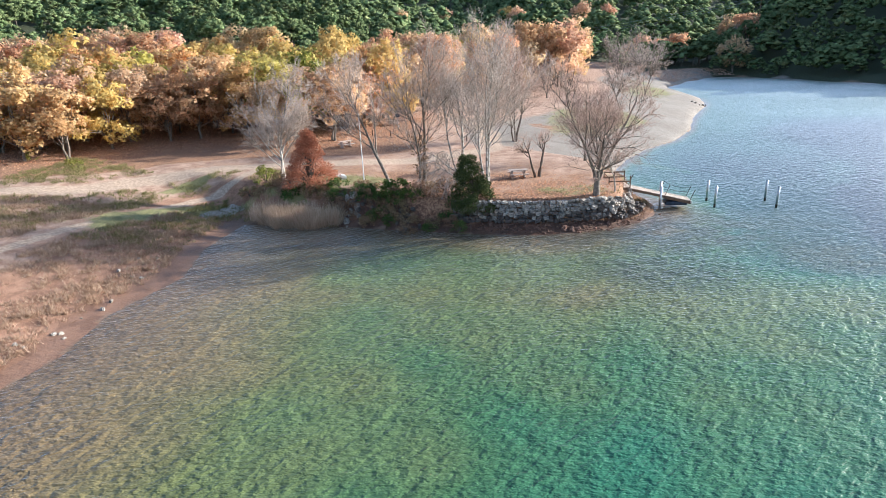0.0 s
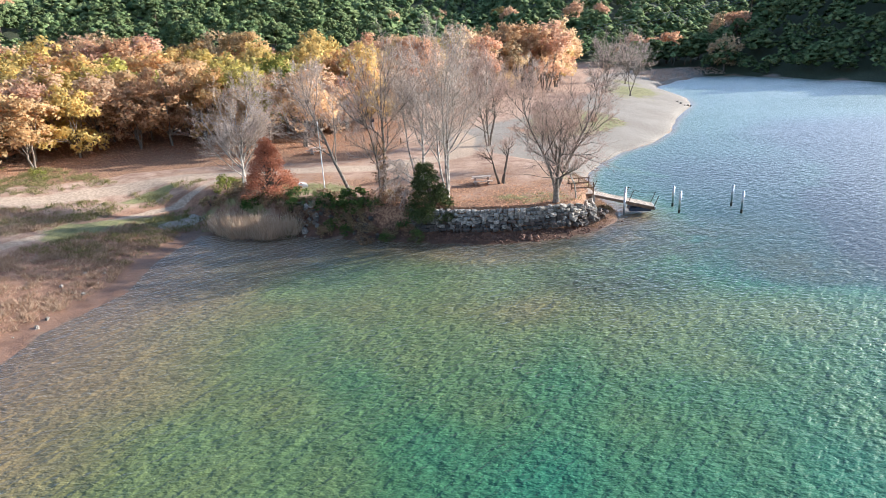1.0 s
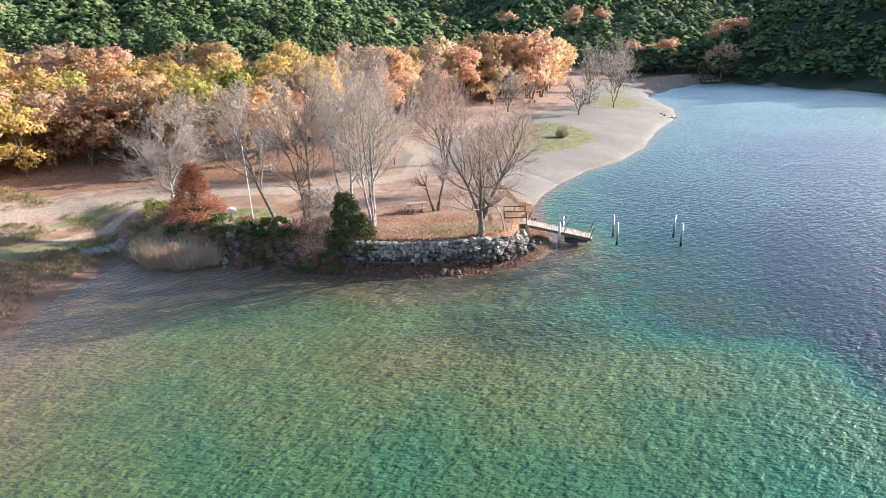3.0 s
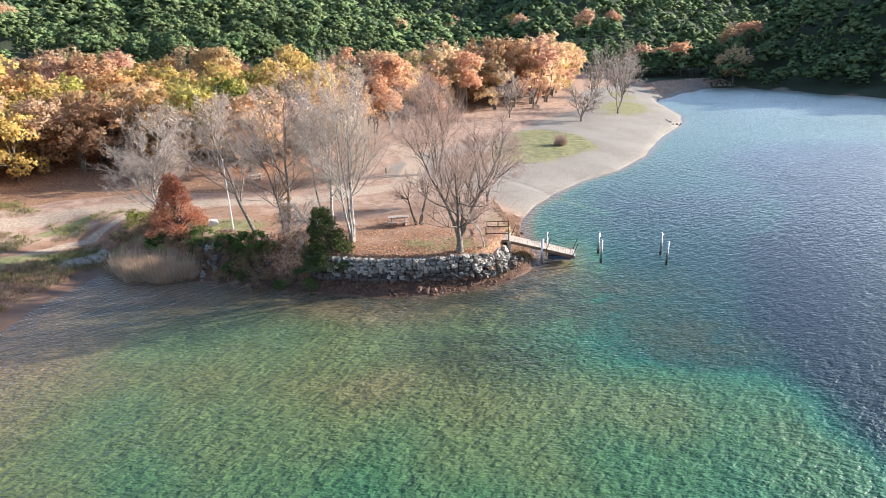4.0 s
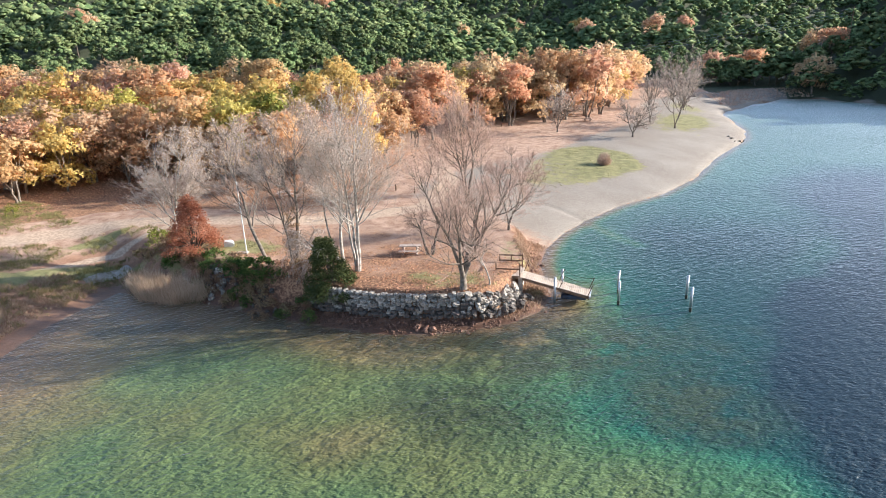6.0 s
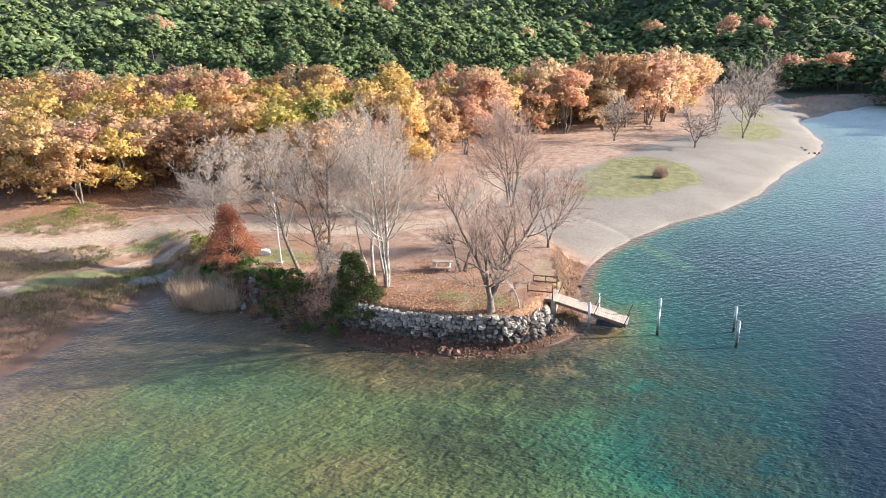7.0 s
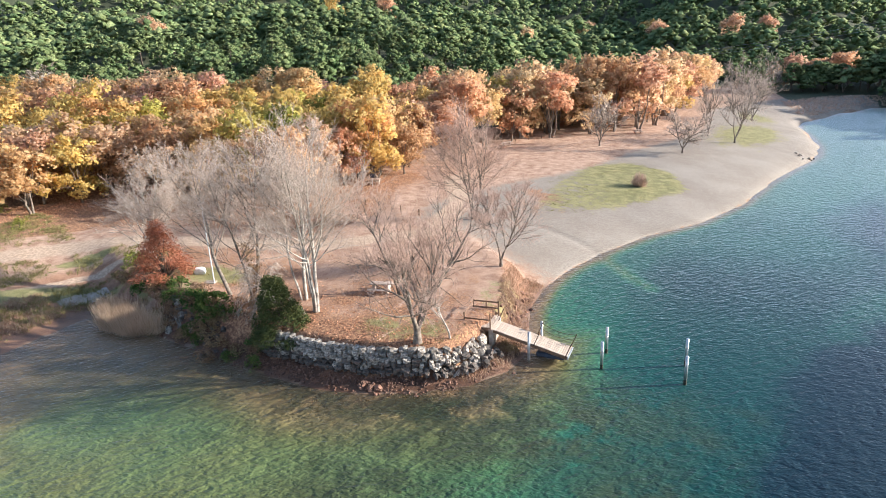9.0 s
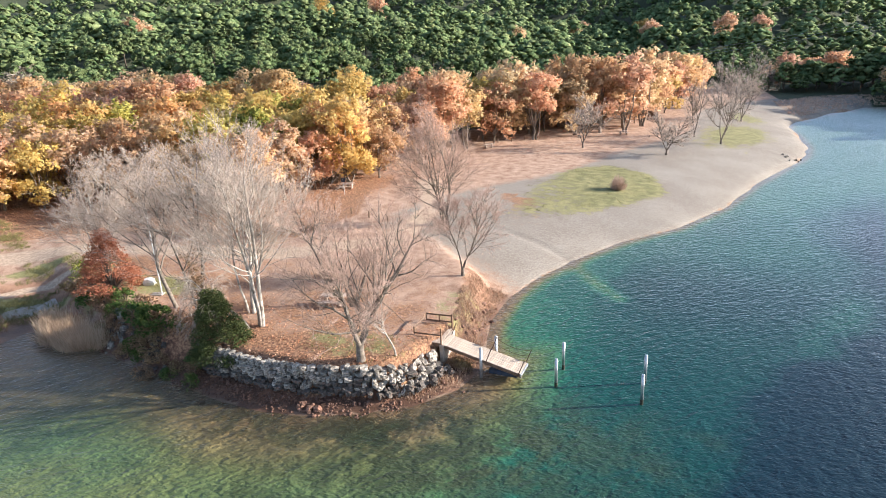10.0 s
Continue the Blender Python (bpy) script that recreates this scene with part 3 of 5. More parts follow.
gxs = spaced(-2200, -46, 34, 2200, 0.46, grow=1.08)
gys = spaced(-900, 18, 76, 2600, 0.46, grow=1.055)
x, y, z, F = grid(gxs, gys, height)
ground_me = mesh_np("ground", np.stack([x, y, z], 1), F, GROUND, True)
gp = np.stack([x, y], 1)
g_shore = -poly_dist(gp, LAKE)
g_oak, g_ter, g_edge = poly_dist(gp, OAKS), poly_dist(gp, TERRACE), behind(gp, EDGE)
leftside = step(-x, 12, 20) * step(-y, -60, -50)


def blob(cx, cy, rx, ry, turn=0.0):
    c, s = math.cos(radians(turn)), math.sin(radians(turn))
    u, v = ((x - cx) * c + (y - cy) * s) / rx, (-(x - cx) * s + (y - cy) * c) / ry
    return np.clip(1.5 - np.hypot(u, v) * (1 + 0.22 * wobble(x, y, 6, cx) + 0.12 * wobble(x, y, 2.3, cy)), 0, 1)


attr(ground_me, "beach", step(y + 0.6 * x, 62, 84) * (1 - step(g_shore, 17, 27)) * (g_shore > 0) * step(y, 55, 62))
attr(ground_me, "soil", np.maximum(leftside * (1 - step(g_shore, 7, 13)), (g_ter < 0.2) * (y < 62) * (x > -13) * (g_shore < 6)))
attr(ground_me, "bank", np.maximum((g_ter < 0.3) * step(-np.abs(x - 2), -16, -12) * (y < 50.5) * (g_shore < 7), 0.75 * (g_ter < 0.4) * (x > 12) * step(-y, -62, -55) * (y > 48) * (g_shore > 0)))
litter = np.maximum.reduce([step(g_oak, -9, 3), 0.92 * step(poly_dist(gp, OAK_FLOOR), -0.6, 1.5), 0.85 * blob(8, 45.2, 8, 2.2) + 0.6 * blob(-3, 46.5, 5, 2.5), 0.6 * blob(14.2, 48, 2.2, 5), 0.62 * blob(10, 107, 6, 20, 18), 0.75 * blob(26, 91, 5, 2.5, 40), 0.7 * blob(12, 92, 3.5, 12, 10)])
attr(ground_me, "litter", np.maximum(litter, (0.52 + 0.26 * wobble(x, y, 7, 3.0)) * step(g_ter, 0, 3) * (1 - 0.35 * step(y, 55, 62))) * (g_shore > 1) * (g_ter > -20))
attr(ground_me, "road", np.maximum(1.2 - line_dist(gp, ROAD) / 2.1, 1.05 - line_dist(gp, TRACK) / 1.0) * (g_shore > 1))
grass = np.maximum.reduce([step(poly_dist(gp, LAWN), -1.5, 2.5) * (0.56 + 0.4 * step(x + 0.35 * y, 46, 58)), 0.9 * blob(43, 150, 6, 16, -15), 0.75 * blob(-10.5, 51.5, 4, 2.2), 0.85 * blob(-28, 53.8, 3.4, 1.0, 45), 0.8 * blob(-15, 49.2, 4.5, 1.2, -18),
    0.95 * blob(-25.2, 47.6, 5, 1.5, 30), 0.9 * blob(-29.5, 43.5, 2, 3), 0.55 * blob(10, 46.5, 4, 2), 0.45 * blob(14.4, 54, 1.7, 6, 10), 0.7 * blob(49, 185, 5, 12), 0.5 * blob(-33, 44, 4, 3)])
attr(ground_me, "grass", grass)
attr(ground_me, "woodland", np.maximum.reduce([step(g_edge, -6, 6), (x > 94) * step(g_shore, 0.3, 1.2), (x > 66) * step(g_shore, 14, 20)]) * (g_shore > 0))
attr(ground_me, "bed", (g_shore < 0.05) * 1.0)
attr(ground_me, "wet", np.clip(1.1 - g_shore / (0.9 + 2.2 * leftside), 0, 1) * (1 - step(y, 60, 68)))
ground = tagged(new("ground", ground_me), "gravelly lakeside ground with beach, dirt road and leaf litter", "ground", kind="structure")

wxs = spaced(-60, -26, 60, 700, 0.7, grow=1.1)
wys = spaced(-400, 5, 110, 420, 0.7, grow=1.08)
x, y, z, F = grid(wxs, wys, lambda a, b: np.zeros(len(a)))
water_me = mesh_np("water", np.stack([x, y, z], 1), F, WATER, True)
wd = poly_dist(np.stack([x, y], 1), LAKE)
dep = np.maximum(-height(x, y), 0)
bar = np.exp(-(line_dist(np.stack([x, y], 1), np.array([(20.3, 72), (23, 67), (25.5, 63.5)])) / 0.7) ** 2)
attr(water_me, "depth", np.where(wd > -0.3, dep * (1 - 0.55 * bar), 0))
# the blob at (-6, 39.5) paints the trees' shadow on the water
attr(water_me, "weed", np.maximum.reduce([0.9 * blob(14, 33.2, 5, 3, -8), 0.8 * blob(25.2, 35.5, 3.5, 3.5), 0.85 * blob(10, 40.6, 12, 2.2, 3), 1.0 * blob(17.5, 41.0, 9, 5, 15), 0.55 * blob(-6, 39.5, 12, 4, 0), 0.75 * blob(20, 43, 6, 2.8, 20), 0.5 * blob(22.5, 45, 3, 3)]))
water = tagged(new("water", water_me), "clear rippled lake water turning from green to deep blue", "lake", kind="structure")


# ---- trees ----
def bare_tree(seed, H, W, stems, r0, bark, twigs, lean=(0, 0), levels=4, dense=1.0, upright=0.5, drop=0.0, splay=0.3, start=0.3, floor=0.0, bole=0.0, thick=1.0):
    """Meshes of a leafless tree H high and W wide: one of trunk and limbs, one of the fine crown. bole: where the stems part; thick: how stout the twigs are."""
    rng = np.random.default_rng(seed)

    def unitv(v):
        return v / (np.linalg.norm(v, axis=-1, keepdims=True) + 1e-9)

    a = np.arange(stems) * 2.4 + rng.uniform(0, 1, stems)
    out_ = np.zeros(stems) if stems == 1 else rng.uniform(0.5, 1.2, stems) * splay
    D = unitv(np.stack([np.cos(a) * out_ + lean[0], np.sin(a) * out_ + lean[1], np.ones(stems)], 1))
    P = np.stack([np.cos(a), np.sin(a), a * 0], 1) * (0 if stems == 1 else r0 * (0.35 if bole else 0.9)) + [0, 0, bole]
    L = np.where(np.arange(stems) == 0, 0.8, rng.uniform(0.62, 0.78, stems)) * (H - bole)
    R = r0 * np.where(np.arange(stems) == 0, 1.0, rng.uniform(0.6, 0.9, stems)) * (0.8 if bole else 1.0)
    saved = []
    for lev in range(levels + 1):
        n, k = len(P), (8, 6, 4, 2, 1)[lev]
        pts, dd = [P], D
        for _ in range(k):
            pull = np.array([0, 0, upright * (0.03, 0.14, 0.13, 0.1, 0.06)[lev] - drop * 0.16 * lev])
            dd = unitv(dd + rng.normal(size=(n, 3)) * (0.08, 0.11, 0.13, 0.14, 0.14)[lev] + pull)
            pts.append(pts[-1] + dd * (L / k)[:, None])
        pts = np.stack(pts, 1)
        tip = 0.3
        rad = R[:, None] * np.linspace(1, tip, k + 1)[None]
        saved.append((pts, rad))
        if lev == levels:
            break
        m = max(2, int(round((13, 8, 6, 4)[lev] * dense)))
        t = rng.uniform(start if lev == 0 else 0.2, 1.0, (n, m))
        t[:, 0] = 1.0
        i = np.minimum((t * k).astype(int), k - 1)
        f = (t * k - i)[..., None]
        row = np.arange(n)[:, None]
        b = pts[row, i] * (1 - f) + pts[row, i + 1] * f
        along = unitv(pts[row, i + 1] - pts[row, i])
        side = rng.normal(size=(n, m, 3))
        side = unitv(side - (side * along).sum(-1, keepdims=True) * along)
        ang = rng.uniform(*((0.5, 1.05) if lev == 0 else (0.4, 0.9)), (n, m)) * (1.2 - 0.35 * upright)
        ang[:, 0] = 0.12
        nd_ = unitv(along * np.cos(ang)[..., None] + side * np.sin(ang)[..., None] + np.array([0, 0, 0.1 * upright]))
        ln = L[:, None] * ((0.72 - 0.42 * t) if lev == 0 else (0.62 - 0.24 * t)) * rng.uniform(0.7, 1.2, (n, m))
        rr = R[:, None] * (1 - (1 - tip) * t) * rng.uniform(*((0.42, 0.68) if lev == 0 else (0.36, 0.6)), (n, m))
        P, D, L, R = b.reshape(-1, 3), nd_.reshape(-1, 3), np.maximum(ln.ravel(), 0.3), np.maximum(rr.ravel(), (0.034, 0.018, 0.0115, 0.009)[lev] * thick)
    pall = np.concatenate([p.reshape(-1, 3) for p, _ in saved])
    sz = H / np.percentile(pall[:, 2], 99.7)
    c = pall[:, :2].mean(0)
    sx = 0.5 * W / np.percentile(np.hypot(*(pall[:, :2] - c).T), 96)
    if drop:
        sx = sz = 1.0
    wood, fine = Tubes(), Tubes()
    if bole:
        wood.add([(0, 0, -0.4), (0, 0, 0.15), (0, 0, bole * sz * 0.6), (0, 0, bole * sz + 0.15)], [r0 * 1.7, r0 * 1.35, r0 * 1.1, r0], 10)
    for lev, (p, r) in enumerate(saved):
        p = p * np.array([sx, sx, sz])
        if floor and lev:
            p[..., 2] = np.where(p[..., 2] < floor, floor + 0.35 * (floor - p[..., 2]), p[..., 2])
        if lev == 0 and not bole:
            p[:, 0, 2] -= 0.4
        (wood if lev < 3 else fine).many(p, r, (9, 6, 4, 3, 3)[lev])
    return wood.mesh("trunk", bark), fine.mesh("crown", twigs)


def put_bare(name, at, meshes, label, turn=0.0, group="bare trees by the lake", extra=None):
    t = thing(name, (at[0], at[1], gz(*at) - 0.05), label, "tree", group, turn=turn)
    part("trunk", meshes[0], None, t)
    part("crown", meshes[1], None, t, "fine leafless twigs")
    if extra:
        part("climber", extra, None, t, "withered brown ivy on the trunk")
    return t


def oak_meshes(seed, leaf, H=10.5, R=3.7, per=34, n_cl=105, size=0.38):
    """A broadleaf tree in autumn leaf: a forked trunk and a crown of uneven clumps."""
    rng = np.random.default_rng(seed)
    tub = Tubes()
    base = H * rng.uniform(0.1, 0.17)
    lobes = []
    k = rng.integers(8, 11)
    for i in range(k):
        a = i * 2.4 + rng.uniform(-0.4, 0.4)
        rr = R * rng.uniform(0.35, 0.78)
        zz = base + (H - base) * rng.uniform(0.04, 0.74)
        lobes.append((np.array([math.cos(a) * rr, math.sin(a) * rr, zz]), R * rng.uniform(0.42, 0.62)))
    lobes.append((np.array([0, 0, H - R * 0.55]), R * 0.55))
    lobes.append((np.array([0, 0, base + (H - base) * 0.5]), R * 0.75))
    stems = rng.integers(1, 4)
    for s in range(stems):
        a = s * 2.1 + rng.uniform(0, 2)
        foot = np.array([math.cos(a), math.sin(a), 0]) * (0.0 if stems == 1 else 0.3)
        top = np.array([math.cos(a) * R * 0.3, math.sin(a) * R * 0.3, base + (H - base) * 0.55])
        mid = foot * 1.4 + np.array([rng.normal() * 0.15, rng.normal() * 0.15, base])
        tub.add([foot + [0, 0, -0.3], foot + [0, 0, 0.5], mid, (mid + top) / 2 + rng.normal(size=3) * 0.2, top], [0.2, 0.16, 0.12, 0.08, 0.03], 6)
    for c, r in lobes:
        s0 = np.array([0, 0, base * rng.uniform(0.9, 1.5)])
        tub.add([s0, (s0 + c) / 2 + rng.normal(size=3) * 0.2, c], [0.08, 0.05, 0.02], 4)
    C, Rr = [], []
    for c, r in lobes:
        m = max(4, int(n_cl * (r / R) ** 2 / 2.6))
        o = unit(rng, m)
        o[:, 2] = np.where(o[:, 2] < -0.35, -o[:, 2] * 0.6, o[:, 2])
        C.append(c + o * r * rng.uniform(0.88, 1.05, m)[:, None] * np.array([1, 1, 0.85]))
        Rr.append(rng.uniform(0.6, 1.05, m))
    V, F = leaf_cloud(rng, np.vstack(C), np.concatenate(Rr), per, size, size * 0.8, soft=np.array([0, 0, H * 0.55]), tri=True)
    N = np.repeat(soft_normals.pop(), 3, 0)
    return tub.mesh("trunk", BARK_GREY), leafy("crown", V, F, leaf, N)


def pine_meshes(seed, H=8.0, R=3.7, n_cl=60, per=24, size=0.5, wide=0.36, low=0.42, coarse=False):
    """A pine: bare lower trunk, branches, and a broad crown of uneven needle cushions fringed with sprays."""
    rng = np.random.default_rng(seed)
    tub = Tubes()
    tub.add([(0, 0, -0.5), (0.1, 0, H * 0.35), (rng.normal() * 0.3, rng.normal() * 0.3, H * 0.7), (0, 0, H * 0.95)], [0.19, 0.15, 0.1, 0.03], 6)
    t = (np.arange(n_cl) + 0.5) / n_cl
    zz = H * (low + (0.97 - low) * t ** 0.9) + rng.normal(size=n_cl) * 0.25
    prof = R * np.sqrt(np.clip(1.02 - t ** 1.8, 0.0, 1)) * rng.uniform(0.45, 0.95, n_cl)
    a = np.arange(n_cl) * 2.4 + rng.uniform(-0.7, 0.7, n_cl)
    C = np.stack([np.cos(a) * prof, np.sin(a) * prof, zz], 1)
    Rr = R * rng.uniform(1.2, 1.95, n_cl) / math.sqrt(n_cl) * (1.1 - 0.25 * t)
    for c in C[::6]:
        tub.add([(0, 0, c[2] - 0.6), c * [0.6, 0.6, 1] - [0, 0, 0.3], c], [0.06, 0.04, 0.015], 3)
    bv, bf, bn = blob_cloud(rng, C, Rr * (0.95 if coarse else 0.8), 0.66, 0.5, coarse)
    bn = bn + 0.35 * rng.normal(size=bn.shape)
    n = n_cl * per
    o = unit(rng, n)
    o[:, 2] = np.abs(o[:, 2]) * 1.1 - 0.3
    P = np.repeat(C, per, 0) + o * (np.repeat(Rr, per) * rng.uniform(0.6, 1.2, n))[:, None] * [1, 1, 0.64]
    D = 0.6 * o + np.array([0, 0, 0.35]) + 0.65 * unit(rng, n)
    V, F = blades(rng, P, D, size * rng.uniform(0.6, 1.4, n), size * wide * rng.uniform(0.7, 1.3, n), tri=True)
    N = np.vstack([np.repeat(o + 0.2 * rng.normal(size=o.shape), 3, 0), bn])
    V, F = np.vstack([V, bv]), np.vstack([F, bf + len(V)])
    N = 0.8 * N + 0.4 * (V - [0, 0, H * 0.5]) / R + np.array([0, 0, 0.2])
    N /= np.linalg.norm(N, axis=1)[:, None]
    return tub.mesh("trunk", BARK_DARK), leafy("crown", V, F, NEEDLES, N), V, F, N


def scatter(rng, n, xr, yr, ok, gap):
    """Places in a rectangle that pass ok and keep a gap between them."""
    pts, cells = [], {}
    cand = np.stack([rng.uniform(*xr, n), rng.uniform(*yr, n)], 1)
    cand = cand[ok(cand)]
    for p in cand:
        g = gap(p) if callable(gap) else gap
        cx, cy = int(p[0] // 8), int(p[1] // 8)
        if any((p[0] - q[0]) ** 2 + (p[1] - q[1]) ** 2 < g * g for i in (-1, 0, 1) for j in (-1, 0, 1) for q in cells.get((cx + i, cy + j), ())):
            continue
        cells.setdefault((cx, cy), []).append(p)
        pts.append(p)
    return np.array(pts)

# bare trees of the point
def trunk_leaves(seed, feet, top, mat):
    rng = np.random.default_rng(seed)
    C = np.array([np.array([fx, fy, 0]) + rng.normal(size=3) * [0.22, 0.22, 0] + [0, 0, rng.uniform(0, 1) ** 1.4 * top] for fx, fy in feet for _ in range(36)])
    V, F = leaf_cloud(rng, C, 0.3, 22, 0.15, 0.1)
    return mesh_np("climber", V, F, mat)


put_bare("poplar", (2.3, 47.2), bare_tree(11, 14.6, 8.8, 3, 0.16, BARK_PALE, TWIG_PALE, upright=0.5, splay=0.1, start=0.34, dense=1.06), "tall leafless poplar with pale trunks on the lake point")
put_bare("poplar", (0.3, 48.9), bare_tree(13, 13.0, 8.4, 2, 0.16, BARK_PALE, TWIG_PALE, upright=0.5, lean=(-0.14, 0), splay=0.12, start=0.34, dense=1.06), "leafless poplar with whitish forked trunks", 0)
put_bare("poplar", (-3.3, 47.7), bare_tree(12, 14.0, 9.2, 2, 0.17, BARK_GREY, TWIG_PALE, upright=0.5, splay=0.12, start=0.34, dense=1.06), "tall leafless poplar with dark ivy-clad trunks",
    extra=trunk_leaves(3, [(-0.15, 0), (0.15, 0.1)], 5.0, BRAMBLE))
put_bare("poplar", (-6.1, 48.4), bare_tree(14, 12.0, 8.0, 1, 0.17, BARK_GREY, TWIG_PALE, lean=(-0.24, 0.0), upright=0.5, start=0.3, dense=1.15), "leaning leafless poplar with a grey trunk")
put_bare("bare_tree", (-17.4, 51.9), bare_tree(15, 11.0, 8.4, 2, 0.15, BARK_PALE, TWIG_PALE, upright=0.5, start=0.18, splay=0.14, dense=1.15, lean=(-0.05, 0)), "pale grey leafless tree beside the dirt road")
put_bare("bare_tree", (11.4, 44.6), bare_tree(16, 10.4, 10.4, 4, 0.22, BARK_GREY, TWIG_RUST, upright=0.2, splay=0.5, start=0.14, dense=0.95, floor=1.7, bole=1.1), "broad leafless tree forking low above the stone wall")
put_bare("sapling", (13.2, 45.8), bare_tree(17, 4.8, 3.0, 1, 0.07, BARK_PALE, TWIG_RUST, upright=0.6, levels=3), "thin leafless sapling beside the jetty landing")
put_bare("bare_tree", (7.2, 51.7), bare_tree(18, 4.4, 4.2, 2, 0.17, BARK_DARK, TWIG_RUST, upright=0.4, lean=(-0.2, 0), splay=0.3, start=0.35, dense=0.6), "small leafless tree with a thick dark trunk")
put_bare("bare_tree", (13.0, 60.0), bare_tree(19, 7.6, 6.4, 2, 0.12, BARK_GREY, TWIG_RUST, upright=0.5, dense=1.0, start=0.2, bole=0.7), "small reddish leafless tree on the bank edge")
put_bare("bare_tree", (6.3, 74.5), bare_tree(20, 13.4, 9.8, 3, 0.16, BARK_GREY, TWIG_RUST, upright=0.4, splay=0.25, start=0.14, dense=1.1), "large leafless tree with dense rusty twigs")
for at, sd, H, W, st, lb in (((15.5, 123.3), 21, 9.5, 9.5, 3, "leafless tree on the open beach by the wood"), ((29.5, 122), 22, 7.4, 8.0, 3, "low spreading leafless tree on the gravel beach"),
        ((34.9, 143.5), 23, 11.0, 7, 2, "slim leafless tree on the gravel beach"), ((39.2, 137), 24, 12.5, 11.0, 3, "grey leafless tree on the beach lawn"),
        ((47, 176), 25, 14, 13, 3, "grey leafless tree at the end of the beach"), ((48, 206), 26, 16, 15, 3, "tall grey leafless tree at the end of the beach")):
    put_bare("bare_tree", at, bare_tree(sd, H, W, st, 0.15, BARK_GREY, TWIG_PALE, upright=0.25, splay=0.5, dense=0.74, start=0.2, bole=0.9, thick=2.4), lb)
FAR_BARE = bare_tree(29, 9.5, 7, 2, 0.14, BARK_GREY, TWIG_PALE, upright=0.6, splay=0.3, dense=0.6, thick=3.5)
fb = bare_tree(27, 6.2, 4.0, 2, 0.12, BARK_PALE, TWIG_PALE, lean=(-1.0, 0.0), upright=0.1, drop=0.75, splay=0.3, start=0.4, dense=0.8)
put_bare("broken_limb", (1.8, 46.6), fb, "pale broken limb drooping over the juniper", group="")

# the autumn oak wood
LEAVES = [(LEAF_RUST, "rust-orange"), (LEAF_AMBER, "amber"), (LEAF_YELLOW, "yellow"), (LEAF_PINK, "pinkish-brown"), (LEAF_LIME, "yellowing green")]
OAK = [[oak_meshes(100 + 10 * c + v, leaf, H=(10.2, 9.2, 11.0, 9.7)[v]) for v in range(4)] for c, (leaf, _) in enumerate(LEAVES)]
OAK_DEEP = [[oak_meshes(100 + 10 * c + v, leaf, H=(10.2, 9.2, 11.0, 9.7)[v], per=17, size=0.48) for v in range(2)] for c, (leaf, _) in enumerate(LEAVES)]
rng = np.random.default_rng(5)


def put_oak(p, c, where="in the lakeside wood", deep=True):
    kit = OAK_DEEP[c][rng.integers(2)] if deep else OAK[c][rng.integers(4)]
    t = thing("oak_tree", (p[0], p[1], gz(*p) - 0.05), f"oak tree with {LEAVES[c][1]} autumn leaves {where}", "tree", "oaks " + where, turn=rng.uniform(0, 360))
    s = rng.uniform(0.85, 1.15) * (1.0 + 0.3 * float(step(np.array([p[1]]), 95, 135)[0]))
    t.scale = (s, s, s * rng.uniform(0.92, 1.08))
    part("trunk", kit[0], None, t)
    part("crown", kit[1], None, t)


oak_at = scatter(rng, 9000, (-105, 46), (56, 272), lambda p: poly_dist(p, OAKS) > 0.3, lambda p: 3.75 if p[1] < 130 else 4.9)
oak_deep = poly_dist(oak_at, OAKS) > 6
for p, deep in zip(oak_at, oak_deep):
    f = np.interp(p[0], [-100, -55, -44, -30, -18, -5], [-0.7, -0.65, -0.45, 0.1, -0.25, -0.1]) + 0.6 * float(step(poly_dist(p[None], OAKS), 5, 14)[0]) * (p[1] < 118) - 0.45 * float(step(np.array([p[1]]), 112, 140)[0]) + 0.35 * wobble(p[0], p[1], 30, 0.7) + rng.normal() * 0.36
    c = 3 if f < -0.5 else 0 if f < -0.1 else 1 if f < 0.45 else 2 if f < 1.05 else 4
    if p[1] > 140 and c in (2, 4):
        c = 0
    put_oak(p, c, deep=bool(deep) or p[1] > 185)

# pines on the hillside: the nearest singly, the rest as one wood
PINE = [pine_meshes(300 + v, H=(7.6, 8.6, 6.8, 8.0)[v]) for v in range(4)]
FARP = [pine_meshes(320 + v, H=(7.5, 8.5, 6.6, 9)[v], R=3.8, n_cl=46, per=8, size=0.62, wide=0.4, coarse=True)[2:] for v in range(4)]
FARTHEST = [pine_meshes(330 + v, H=(7.5, 8.5, 6.6, 9)[v], R=4.2, n_cl=24, per=5, size=0.8, wide=0.42, coarse=True)[2:] for v in range(3)]
rng = np.random.default_rng(6)


def pine_ok(p):
    far = np.hypot(p[:, 0] - 20, p[:, 1] - 10)
    up = behind(p, EDGE)
    left = (up > 2) & ~((up > 210) & (up < 315) & (p[:, 0] < 10))
    east = (p[:, 0] > 60) & (-poly_dist(p, LAKE) > 1.5) & ((p[:, 1] > 262) | (p[:, 0] > 95))
    a = np.degrees(np.arctan2(p[:, 0] - 15, p[:, 1] + 5))
    return (left | east) & (far < 880) & (a > -57) & (a < 41)


def pine_gap(p):
    return 4.3 + max(0, math.hypot(p[0] - 20, p[1] - 10) - 130) * 0.0165


